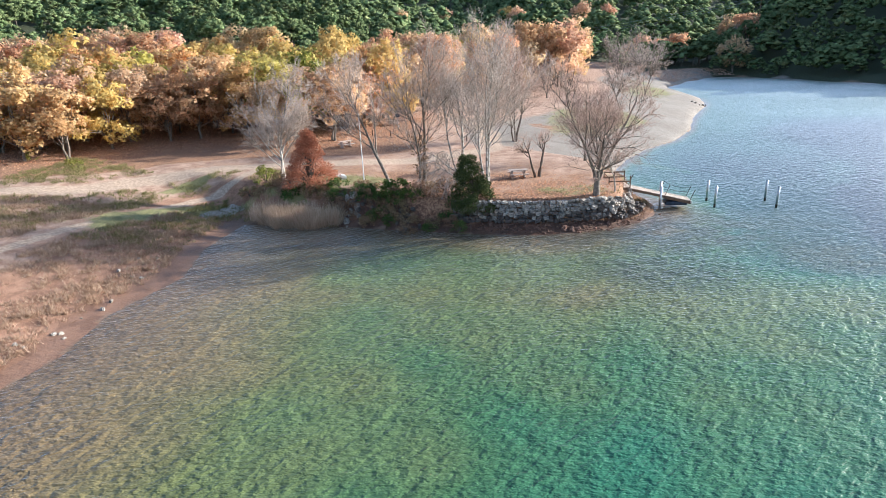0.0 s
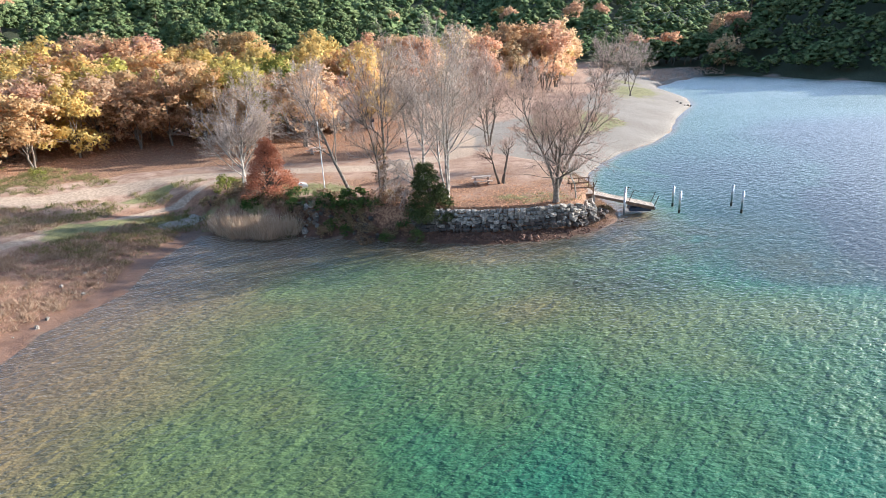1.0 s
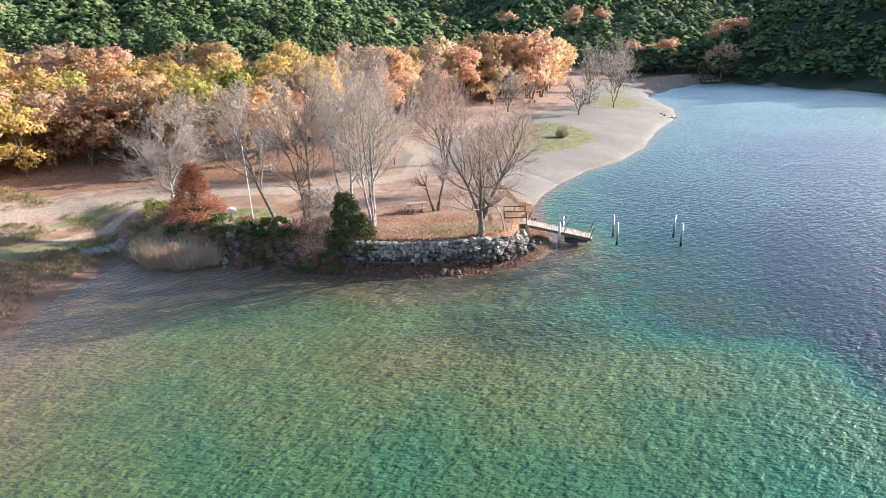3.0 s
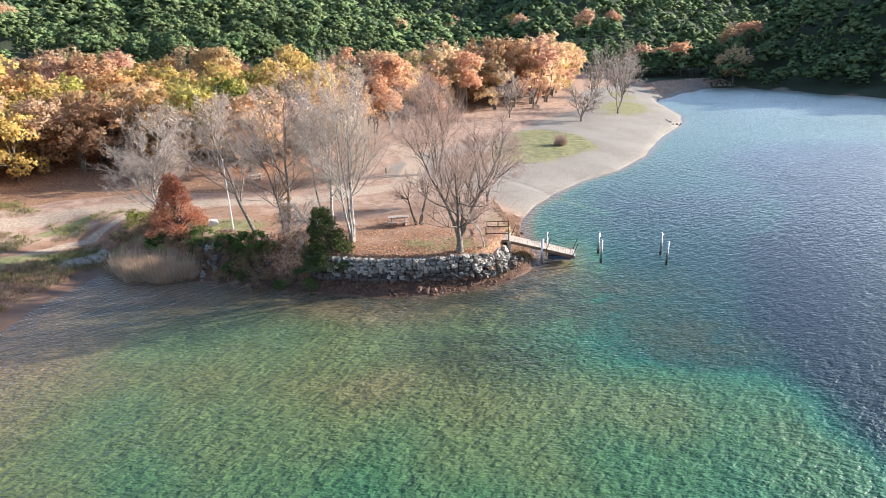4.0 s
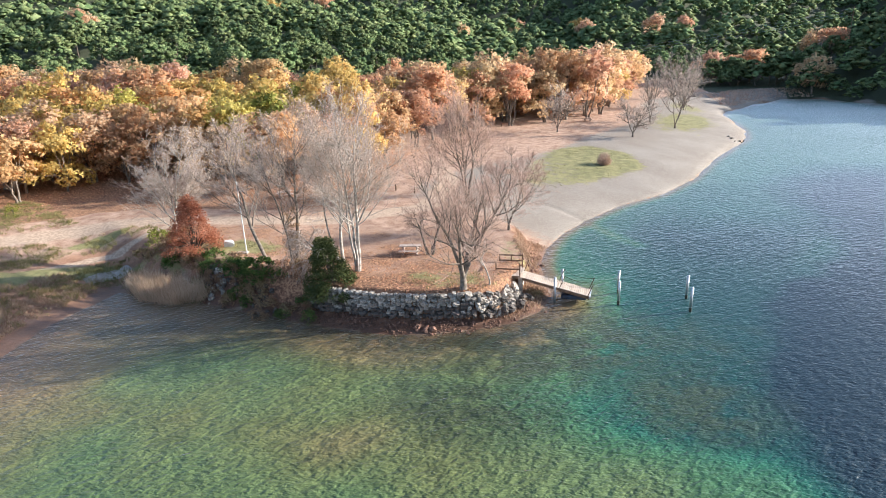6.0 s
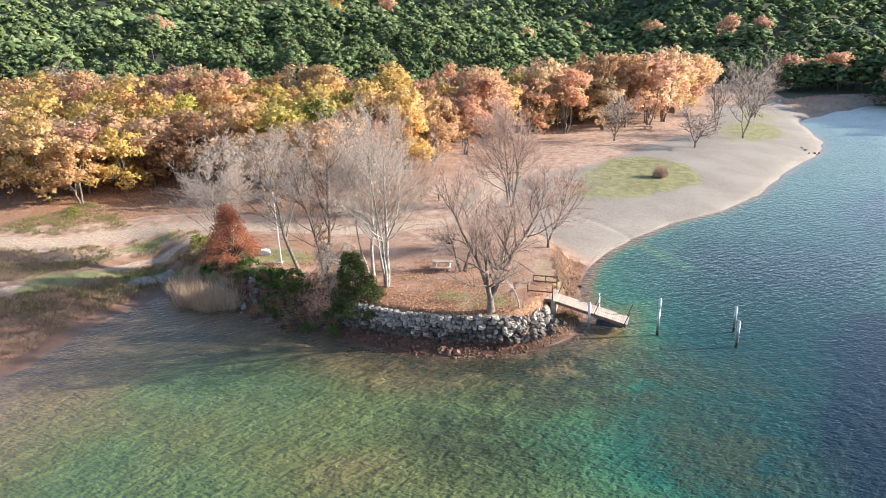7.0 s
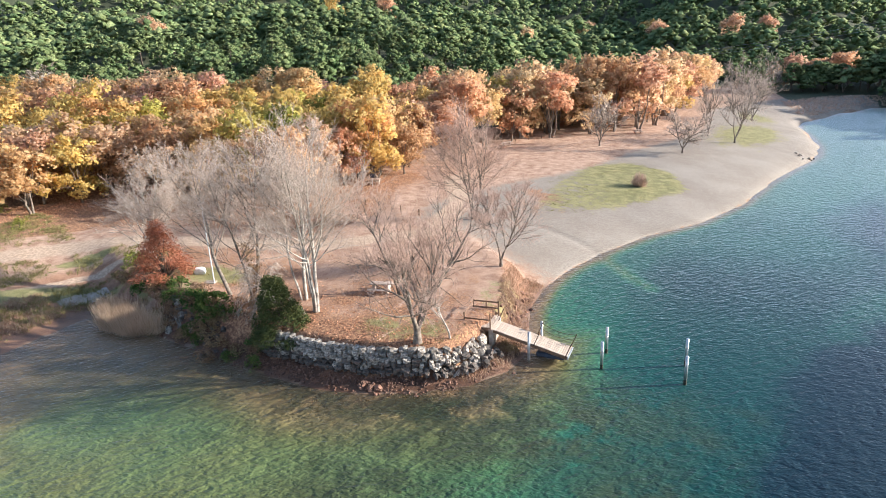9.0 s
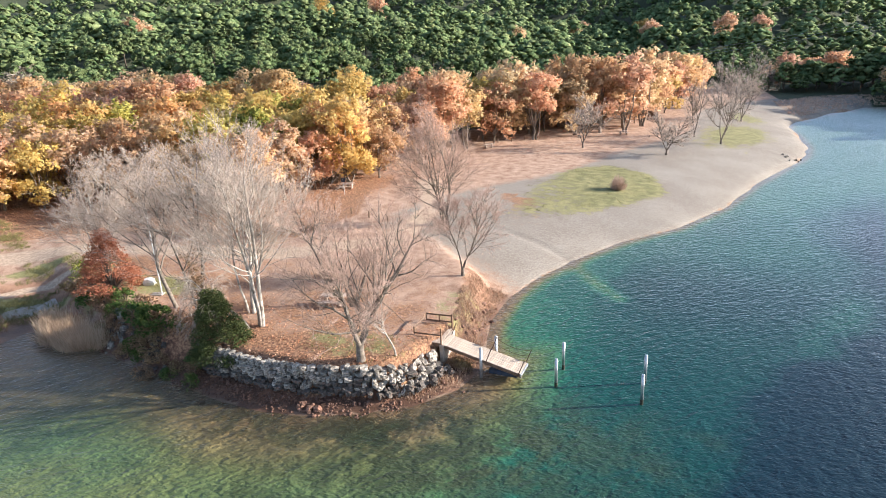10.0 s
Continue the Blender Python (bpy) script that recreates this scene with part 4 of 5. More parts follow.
pines = scatter(rng, 80000, (-560, 460), (40, 1050), pine_ok, pine_gap)
order = np.argsort(np.hypot(pines[:, 0] - 10, pines[:, 1] - 20))
near, rest = pines[order[:230]], pines[order[230:]]
for p in near:
    v = rng.integers(4)
    t = thing("pine_tree", (p[0], p[1], gz(*p) - 0.05), "dark green pine tree on the wooded hillside", "tree", "pines at the edge of the hillside", turn=rng.uniform(0, 360))
    s = rng.uniform(0.72, 1.25)
    t.scale = (s, s, s)
    part("trunk", PINE[v][0], None, t)
    part("crown", PINE[v][1], None, t)
for p in ((-16, 108.5), (-38, 116), (3, 148)):
    t = thing("pine_tree", (p[0], p[1], gz(*p) - 0.05), "green pine tree standing among the autumn oaks", "tree", "pines at the edge of the hillside")
    part("trunk", PINE[1][0], None, t)
    part("crown", PINE[1][1], None, t)
ump = bare_tree(28, 12.5, 12, 3, 0.28, BARK_PALE, TWIG_PALE, upright=0.35, splay=0.4, dense=0.75, bole=2.0, start=0.15, thick=2.6)
crown_top = pine_meshes(340, 15.0, 6.4, 90, 24, 0.55, 0.36, 0.66)[1]
t = thing("umbrella_pine", (-118.7, 122.0, gz(-118.7, 122.0) - 0.05), "umbrella pine with pale dead lower branches", "tree")
part("trunk", ump[0], None, t)
part("dead_branches", ump[1], None, t, "pale leafless lower branches")
part("crown", crown_top, None, t)
for p in rest[rng.choice(min(len(rest), 1500), 14, replace=False)]:
    put_oak(p + 1.0, int(rng.choice([3, 3, 1])), "among the hillside pines")
for i in range(26):
    u = i / 25
    p = (62 + 52 * u + rng.normal() * 1.5, 268 - 12 * abs(u - 0.35) + 9 * (i % 2) + rng.normal() * 1.5)
    if i % 5 == 2:
        put_bare("bare_tree", p, FAR_BARE, "grey leafless tree on the shaded far shore", turn=40.0 * i, group="bare trees on the far shore")
    elif i % 4 == 1:
        put_oak(p, int(rng.choice([0, 0, 3])), "on the far shore")
    else:
        v = rng.integers(4)
        t = thing("pine_tree", (p[0], p[1], gz(*p) - 0.05), "dark green pine tree on the shaded far shore", "tree", "pines on the far shore", turn=rng.uniform(0, 360))
        t.scale = (1.15, 1.15, 1.2)
        part("trunk", PINE[v][0], None, t)
        part("crown", PINE[v][1], None, t)
Vs, Fs, Ns, n = [], [], [], 0
rz = height(rest[:, 0], rest[:, 1])
for p, h in zip(rest, rz):
    V, F, N = FARP[rng.integers(4)] if math.hypot(p[0] - 20, p[1] - 10) < (320 if p[0] > 45 else 235) else FARTHEST[rng.integers(3)]
    a, s = rng.uniform(0, 6.28), rng.uniform(0.7, 1.35) * (0.75 + 0.25 * pine_gap(p) / 4.3)
    R = np.array([[math.cos(a), -math.sin(a), 0], [math.sin(a), math.cos(a), 0], [0, 0, 1]]) * s
    Vs.append(V @ R.T + [p[0], p[1], h - 1.0])
    Ns.append(N @ R.T / s)
    Fs.append(F + n)
    n += len(V)
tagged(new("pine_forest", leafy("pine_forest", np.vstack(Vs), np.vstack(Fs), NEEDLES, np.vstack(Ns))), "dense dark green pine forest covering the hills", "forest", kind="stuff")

# ---- shrubs, reeds and brush ----
def shrub(name, at, size, mat, label, seed, clumps=40, per=16, leaf=(0.2, 0.13), cone=0.0, sink=0.2, group="", lean=0.0):
    """A shrub of leafy clumps on short stems; cone narrows it upwards."""
    rng = np.random.default_rng(seed)
    W, D, H = size
    t = thing(name, (at[0], at[1], gz(*at) - 0.05), label, "shrub", group)
    hgt = rng.uniform(0.03, 1, clumps) ** (1.5 if cone else 0.8)
    a = rng.uniform(0, 6.28, clumps)
    rad = (1 - cone * hgt) * np.sqrt(np.clip(1 - (1 - cone) * (hgt * 0.95) ** 2.2, 0.05, 1)) * rng.uniform(0.45, 1.0, clumps) ** 0.5
    C = np.stack([np.cos(a) * rad * W / 2, np.sin(a) * rad * D / 2, hgt * H - sink], 1)
    C[:, 0] += lean * hgt
    V, F = leaf_cloud(rng, C, max(0.28, (0.12 if cone else 0.16) * min(W, H)), per, *leaf)
    tub = Tubes()
    for c in C[::3]:
        tub.add([(0, 0, -0.2), c * [0.4, 0.4, 0.6] + rng.normal(size=3) * 0.05, c], [0.035, 0.025, 0.01], 4)
    part("stem", tub.mesh("stem", BARK_DARK), None, t)
    part("foliage", mesh_np("foliage", V, F, mat), None, t)
    return t


shrub("juniper", (1.3, 44.6), (4.4, 4.0, 4.2), EVERGREEN, "dark green juniper leaning over the stone wall", 41, 170, 80, (0.26, 0.06), 0.86, 0.7, lean=-0.5)
shrub("ivy_bush", (-5.4, 45.4), (3.6, 2.2, 1.9), IVY, "glossy dark green ivy bush on the bank", 42, 46, 26, (0.2, 0.15))
shrub("ivy_bush", (-8.0, 46.2), (2.0, 1.6, 1.2), IVY, "low dark green ivy bush above the rocks", 43, 22, 20, (0.2, 0.15))
shrub("red_oak", (-14.0, 49.7), (5.4, 5.2, 4.6), LEAF_RED, "young oak with rusty red autumn leaves", 44, 200, 40, (0.17, 0.11), 0.94, -0.25)
shrub("shrub", (-18.9, 51.2), (2.4, 2.0, 1.9), LEAF_LIME, "rounded yellow-green shrub beside the path", 45, 40, 22, (0.16, 0.11))
for i, (px, py, w, h, m_, lb) in enumerate(((-17.0, 50.0, 2.6, 1.3, BRAMBLE, "brown bramble thicket on the bank"), (-20.6, 50.9, 2.4, 1.1, BRAMBLE, "brown bramble thicket on the bank"), (-11.0, 48.2, 2.6, 1.0, IVY, "low green scrub on the bank"),
        (-13.0, 48.0, 3.0, 1.1, BRAMBLE, "brown bramble thicket on the bank"), (-3.5, 45.6, 2.6, 1.5, BRAMBLE, "withered brown scrub under the poplars"), (-8.6, 47.8, 2.4, 1.0, BRAMBLE, "withered brown scrub beside the flagpole"),
        (-1.0, 45.6, 2.4, 1.7, BRAMBLE, "withered brown scrub under the poplars"), (-15.6, 48.6, 2.4, 1.0, IVY, "low green scrub on the bank"), (16.2, 49.0, 1.4, 0.5, BRAMBLE, "dry brown weeds under the jetty"), (-2.6, 47.2, 1.6, 1.0, BRAMBLE, "withered brown scrub under the poplars"))):
    shrub("scrub", (px, py), (w, w * 0.7, h), m_, lb, 50 + i, 26, 18, (0.2, 0.12), group="scrub on the bank")

for i, (px, py) in enumerate(((-50.5, 61.5), (-43.5, 58.6), (-41.8, 57.0))):
    shrub("shrub", (px, py), (1.5, 1.4, 1.2), LEAF_LIME, "small yellow-green shrub at the oak trunks", 580 + i, 16, 16, (0.16, 0.11), group="shrubs at the oaks")
rk = np.random.default_rng(59)
for i in range(38):
    u = rk.uniform()
    px, py = -11.5 + 11.5 * u, 47.2 - 3.6 * u - 1.1 * (i % 2) + rk.normal() * 0.4
    w = rk.uniform(1.2, 2.4)
    shrub("scrub", (px, py), (w, w * 0.7, rk.uniform(0.6, 1.2)), (BRAMBLE, IVY, BRAMBLE, IVY)[rk.integers(4)], "tangled scrub on the overgrown bank", 600 + i, 22, 30, (0.13, 0.07), group="scrub on the bank")

for i in range(16):
    px, py = rk.uniform(-20, -11.5), 0
    py = np.interp(px, [-20, -16, -11.5], [50.6, 48.9, 47.6]) + rk.normal() * 0.45
    w = rk.uniform(1.0, 1.9)
    shrub("scrub", (px, py), (w, w * 0.8, rk.uniform(0.5, 1.0)), (DRY, DRY, BRAMBLE, IVY)[rk.integers(4)], "pale dry scrub on the low bank", 660 + i, 18, 22, (0.2, 0.05), group="scrub on the bank")
rb = np.random.default_rng(60)
tb = Tubes()
o = unit(rb, 420)
o[:, 2] = np.abs(o[:, 2]) * 1.1 + 0.1
o /= np.linalg.norm(o, axis=1)[:, None]
base = np.zeros((420, 3))
tb.many(np.stack([base, o * 0.85 + rb.normal(size=o.shape) * 0.1, o * [1.25, 1.25, 1.7] * rb.uniform(0.75, 1.1, (420, 1)) + [0, 0, 0.3]], 1), np.tile([0.02, 0.014, 0.007], (420, 1)), 3)
t = thing("twiggy_bush", (23.3, 96.0, gz(23.3, 96.0)), "round leafless twiggy bush on the beach lawn", "shrub")
part("twig_ball", tb.mesh("twig_ball", TWIG_RUST), None, t)


def tufts(name, seed, n, xr, yr, ok, mat, label, per, length, width, lean=0.35, category="grass", dens=None):
    """Tufts of blades over an area, as one object."""
    rng = np.random.default_rng(seed)
    c = np.stack([rng.uniform(*xr, n), rng.uniform(*yr, n)], 1)
    c = c[ok(c)]
    if dens:
        c = c[rng.uniform(0, 1, len(c)) < dens(c)]
    m = len(c)
    q = np.repeat(c, per, 0) + rng.normal(size=(m * per, 2)) * 0.16
    zz = height(q[:, 0], q[:, 1])
    L = np.repeat(rng.uniform(0.55, 1.25, m), per) * rng.uniform(0.7, 1.2, m * per) * length
    D = rng.normal(size=(m * per, 3)) * lean
    D[:, 2] = 1
    D /= np.linalg.norm(D, axis=1)[:, None]
    P = np.column_stack([q, zz - 0.03]) + D * (L * 0.5)[:, None]
    V, F = blades(rng, P, D, L, width * rng.uniform(0.6, 1.3, m * per), 0.1)
    return tagged(new(name, mesh_np(name, V, F, mat)), label, category, kind="stuff")


REEDS = np.array([(-18.8, 46.8), (-17.4, 45.5), (-15.2, 44.4), (-12.6, 44.1), (-10.6, 44.8), (-11.0, 45.5), (-14, 46.2), (-17.4, 47.2)])
tufts("reed_bed", 61, 9000, (-21, -10), (43.5, 49), lambda p: poly_dist(p, REEDS) > 0.5 * wobble(p[:, 0], p[:, 1], 2.0), REED, "tall dry golden reeds at the water's edge", 7, 1.5, 0.042, 0.28, "reeds")


def brush_ok(p):
    d = -poly_dist(p, LAKE)
    return (d > 1.6) & (line_dist(p, ROAD) > 2.2) & (line_dist(p, TRACK) > 1.6) & (poly_dist(p, TERRACE) < -2) & (p[:, 0] > -60)


tufts("dry_brush", 62, 8000, (-46, -19), (17, 47), brush_ok, DRY, "pinkish brown dry brush along the shore", 22, 0.4, 0.034, 0.8, "brush", lambda p: np.clip(0.55 + 0.6 * wobble(p[:, 0], p[:, 1], 7) + 0.7 * wobble(p[:, 0], p[:, 1], 2.2, 1.0), 0.03, 1))
tufts("rough_grass", 63, 5200, (-46, -18), (38, 62), lambda p: brush_ok(p) | ((line_dist(p, ROAD) > 1.9) & (line_dist(p, TRACK) > 1.3) & (p[:, 1] < 56.5) & (p[:, 1] > 46.5) & (p[:, 0] < -12.5) & (np.hypot(p[:, 0] + 22.4, p[:, 1] - 48.2) > 2.2)),
    BLADES, "rough greenish grass between the tracks", 18, 0.38, 0.032, 0.6, "grass", lambda p: np.clip(0.5 + 0.9 * wobble(p[:, 0], p[:, 1], 6, 1.0), 0.0, 1))
tufts("bank_grass", 64, 1500, (-20, 17), (42, 60), lambda p: (poly_dist(p, TERRACE) > 0.1) & ((np.hypot((p[:, 0] + 10.5) / 5, (p[:, 1] - 51.3) / 2.4) < 1) | (np.hypot((p[:, 0] - 11) / 4.5, (p[:, 1] - 46) / 2.2) < 1)),
    BLADES, "short tufted grass on the point", 9, 0.24, 0.035, 0.6)
tufts("lawn_grass", 65, 3200, (6, 32), (78, 118), lambda p: poly_dist(p, LAWN) > 0, BLADES, "patchy green grass on the beach", 6, 0.13, 0.05, 0.7, "grass", lambda p: np.clip(0.4 + 0.8 * wobble(p[:, 0], p[:, 1], 8, 2.0), 0, 1))
tufts("shore_weeds", 66, 1800, (13.6, 17.5), (44.5, 62), lambda p: (-poly_dist(p, LAKE) > 0.3) & (poly_dist(p, TERRACE) < 0), DRY, "dry weeds on the bank beside the jetty", 9, 0.3, 0.034, 0.5, "weeds")
tufts("far_reeds", 67, 3000, (62, 100), (205, 262), lambda p: (-poly_dist(p, LAKE) > 2) & (-poly_dist(p, LAKE) < 18) & (p[:, 0] > 58), REED, "pale dry reeds on the far spit", 7, 0.55, 0.09, 0.5, "reeds")

# fallen leaves under the oaks and on the point
rl = np.random.default_rng(68)
c = np.stack([rl.uniform(-60, 18, 60000), rl.uniform(42, 100, 60000)], 1)
k_ = np.maximum(step(poly_dist(c, OAKS), -7, 2), 0.9 * (poly_dist(c, TERRACE) > 0.1) * step(-c[:, 1], -56, -44) * (c[:, 0] > -8)) * (line_dist(c, ROAD) > 2)
c = c[rl.uniform(0, 1, len(c)) < k_][:24000]
D = rl.normal(size=(len(c), 3)) * [1, 1, 0.25]
V, F = blades(rl, np.column_stack([c, height(c[:, 0], c[:, 1]) + 0.03]), D, rl.uniform(0.1, 0.2, len(c)), rl.uniform(0.09, 0.15, len(c)), tri=True)
tagged(new("fallen_leaves", mesh_np("fallen_leaves", V, F, LEAF_RUST)), "fallen orange oak leaves scattered on the ground", "leaves", kind="stuff")

# ---- picnic tables, flagpole and small things ----
def picnic_table(at, turn, label):
    t = thing("picnic_table", (at[0], at[1], gz(*at)), label, "table", "picnic tables", turn=turn)
    for i in range(4):
        part("table_board", box(bmesh.new(), (1.8, 0.17, 0.05), (0, -0.285 + 0.19 * i, 0.74)), TABLE_WOOD, t)
    for sy in (-0.72, 0.72):
        for i in (-0.09, 0.09):
            part("bench_board", box(bmesh.new(), (1.8, 0.16, 0.05), (0, sy + i, 0.44)), TABLE_WOOD, t)
    for sx in (-0.6, 0.6):
        part("leg_frame", box(box(box(bmesh.new(), (0.12, 0.5, 0.72), (sx, 0, 0.35), bevel=0.02), (0.1, 1.6, 0.1), (sx, 0, 0.36)), (0.12, 0.9, 0.1), (sx, 0, 0.05)), TABLE_WOOD, t)
    return t


picnic_table((5.4, 51.9), 8, "pale weathered picnic table on the lake point")
for p, a in (((-11.4, 85.6), 15), ((-0.5, 118.5), 40), ((21.5, 141.0), 20), ((-15.0, 69.0), 50)):
    picnic_table(p, a, "weathered picnic table at the edge of the oaks")

pole = thing("flagpole", (-9.04, 49.9, gz(-9.04, 49.9)), "slim white flagpole on a concrete footing", "flagpole")
part("pole_shaft", rod(bmesh.new(), (0, 0, -0.2), (0, 0, 6.25), 0.055, 0.04, 12), WHITE, pole)
part("finial", rod(bmesh.new(), (0, 0, 6.25), (0, 0, 6.4), 0.075, 0.06, 10), WHITE, pole)
part("footing", box(bmesh.new(), (1.0, 0.6, 0.14), (-0.35, -0.1, 0.05), (0, 0, 15), bevel=0.04), CONCRETE, pole)


# low posts and an information board at the oak edge, a rubbish bin on the lawn
def bollard(at, label):
    t = thing("bollard", (at[0], at[1], gz(*at)), label, "post", "bollards at the oaks")
    part("post_shaft", rod(bmesh.new(), (0, 0, -0.15), (0, 0, 0.75), 0.09, 0.085, 10), TIMBER, t)
    part("post_cap", rod(bmesh.new(), (0, 0, 0.75), (0, 0, 0.82), 0.085, 0.04, 10), TIMBER, t)


for i in range(7):
    bollard((-6.5 + 2.1 * i, 117.5 + 2.2 * i), "low brown wooden post at the wood's edge")
for i in range(6):
    bollard((-13 + 2.6 * i, 77.0 - 0.7 * i), "low brown wooden post at the wood's edge")

board = thing("information_board", (26.5, 167.5, gz(26.5, 167.5)), "dark wooden information board with a small roof", "sign")
for sx in (-0.8, 0.8):
    part("board_post", box(bmesh.new(), (0.12, 0.12, 2.1), (sx, 0, 0.95)), BROWN, board)
part("panel", box(bmesh.new(), (1.6, 0.06, 1.1), (0, 0, 1.35)), TIMBER, board)
part("roof", box(box(bmesh.new(), (2.1, 0.5, 0.05), (0, -0.2, 2.05), (20, 0, 0)), (2.1, 0.5, 0.05), (0, 0.2, 2.05), (-20, 0, 0)), BROWN, board)
sign = thing("sign_post", (-10.2, 82.5, gz(-10.2, 82.5)), "small blue sign on a grey post by the oaks", "sign")
part("sign_pole", rod(bmesh.new(), (0, 0, -0.2), (0, 0, 2.2), 0.035, n=8), STEEL, sign)
part("sign_plate", box(bmesh.new(), (0.6, 0.03, 0.5), (0, -0.05, 1.95)), BLUE, sign, "dark blue metal plate")
picnic_table((21.5, 159.5), 70, "weathered picnic table at the edge of the oaks")

# a power line across the far slope
def power_line(a, b, n=3):
    t = thing("power_line", a, "thin grey power line across the wooded slope", "cable")
    a, b = Vector(a), Vector(b)
    for k in range(n):
        tub = Tubes()
        u = np.linspace(0, 1, 13)
        p = np.outer(1 - u, [0, 0, 0.0]) + np.outer(u, np.array((b - a)[:]))
        p[:, 2] += 1.1 * k - 3.0 * 4 * u * (1 - u) * 0.35
        p[:, 1] += 0.4 * k
        tub.add(p, np.full(13, 0.03), 5)
        part("wire", tub.mesh("wire", STEEL), None, t)
    for q, zg in (((0, 0, 0), gz(a.x, a.y) - a.z), (tuple(b - a), gz(b.x, b.y) - a.z)):
        part("pylon_pole", rod(bmesh.new(), (q[0], q[1], zg - 0.5), (q[0], q[1], q[2] + 2.8), 0.16, 0.11, 8), TIMBER, t)


power_line((33.0, 293.0, 17.2), (121.5, 274.7, 28.6))


def stone_mesh(seed, mat):
    """A rough block with worn edges, one metre across."""
    rng = np.random.default_rng(seed)
    bm = bmesh.new()
    bmesh.ops.create_cube(bm, size=1.0)
    bmesh.ops.subdivide_edges(bm, edges=bm.edges[:], cuts=1, use_grid_fill=True)
    k = rng.uniform(0.0, 9.0, 3)
    for v in bm.verts:
        n = v.co.normalized()
        v.co = v.co * 0.38 + n * 0.5 * 0.62 * 1.1
        v.co *= 1 + 0.42 * noise.noise(v.co * 2.4 + Vector(k)) + rng.normal() * 0.045
    me = bpy.data.meshes.new("stone")
    bm.to_mesh(me)
    bm.free()
    me.materials.append(mat)
    return me


STONES = [stone_mesh(70 + i, STONE) for i in range(8)]
DARK_STONES = [stone_mesh(70 + i, STONE_DARK) for i in range(8)]
RED_STONES = [stone_mesh(80 + i, STONE_RED) for i in range(5)]

# white block beside the flagpole
blk = new("white_boulder", stone_mesh(90, WHITE))
blk.matrix_world = pose(-11.5, 51.2, gz(-11.5, 51.2) + 0.22, 0, 0, 20) @ Matrix.Diagonal((0.95, 0.6, 0.6, 1))
tagged(blk, "white painted boulder on the grass by the flagpole", "boulder")

# concrete slipway, draped on the slope
slip_a, slip_b = np.array((-21.4, 50.0)), np.array((-23.4, 46.5))
su, sv = np.meshgrid(np.linspace(0, 1, 22), np.linspace(-1, 1, 9), indexing="ij")
side = np.array((slip_b - slip_a)[::-1]) * [1, -1] / np.hypot(*(slip_b - slip_a))
edge_ = 1.0 + 0.16 * np.sin(su * 9 + 2 * np.sign(sv)) + 0.08 * np.sin(su * 23)
sq = slip_a + su[..., None] * (slip_b - slip_a) + (sv * edge_ * 1.15)[..., None] * side
sz_ = height(sq[..., 0].ravel(), sq[..., 1].ravel()).reshape(su.shape) + np.where(np.abs(sv) > 0.95, -0.15, 0.05)
si, sj = np.meshgrid(np.arange(21), np.arange(8), indexing="ij")
sf = np.stack([si * 9 + sj, (si + 1) * 9 + sj, (si + 1) * 9 + sj + 1, si * 9 + sj + 1], -1).reshape(-1, 4)
tagged(new("slipway", mesh_np("slipway", np.dstack([sq, sz_]).reshape(-1, 3), sf, CONCRETE, True)), "worn pale concrete slipway slab at the water", "slipway", kind="structure")

# ---- jetty ----
jetty = thing("jetty", (15.1, 49.4, 1.9), "wooden jetty with sloping gangway, iron posts and ropes", "jetty")
L0, DROP = 5.35, 1.22
tilt = math.degrees(math.atan2(DROP, L0))
LEN = math.hypot(L0, DROP)
run = new("gangway")
run.parent = jetty
run.matrix_local = pose(0, 0, 0, 0, tilt, -4.5)
nb = 38
plank_me = bpy.data.meshes.new("deck_board")
bm = box(bmesh.new(), (LEN / nb - 0.012, 1.5, 0.045), bevel=0.006)
bm.to_mesh(plank_me)
bm.free()
plank_me.materials.append(PLANK)
rj = np.random.default_rng(7)
for i in range(nb):
    o = part("deck_board", plank_me, None, run)
    o.location = ((i + 0.5) * LEN / nb, rj.normal() * 0.006, rj.normal() * 0.003)
for sy in (-0.68, 0.68):
    part("side_beam", box(bmesh.new(), (LEN, 0.1, 0.2), (LEN / 2, sy, -0.13)), TIMBER, run)
part("end_beam", box(bmesh.new(), (0.1, 1.56, 0.2), (LEN + 0.05, 0, -0.1)), STEEL, run)
posts = [(0.15, 0.72), (LEN * 0.55, 0.78), (LEN - 0.1, 0.78), (LEN * 0.58, -0.72), (LEN - 0.12, -0.74)]
for px, py in posts:
    part("stanchion", rod(bmesh.new(), (px, py, -0.1), (px + 0.16, py, 1.02), 0.028, n=8), RUSTED, run)
for za in (0.55, 0.95):
    for (xa, ya), (xb, yb) in ((posts[1], posts[2]),):
        tb = Tubes()
        s_ = np.linspace(0, 1, 9)
        tb.add(np.stack([xa + 0.12 + (xb - xa) * s_, ya + 0 * s_, za - 0.22 * 4 * s_ * (1 - s_)], 1), np.full(9, 0.014), 5)
        part("rope", tb.mesh("rope", RUSTED), None, run)
part("float", box(bmesh.new(), (1.9, 1.2, 0.36), (LEN * 0.8, 0, -0.5), (0, -tilt, 0), 0.06), BLUE, run, "dark blue plastic float")
part("float_skid", box(bmesh.new(), (2.4, 0.12, 0.12), (LEN * 0.8, -0.6, -0.24), (0, 0, 0), 0.02), TIMBER, run)
for px, py in ((2.7, -0.95), (3.2, 0.95)):
    g = gz(15.1 + px, 49.4 + py) - 1.9
    o = part("guide_post", rod(bmesh.new(), (px, py, g - 0.4), (px, py, 0.15), 0.1, n=14), STEEL, jetty, "pale galvanised guide post", smooth=True)
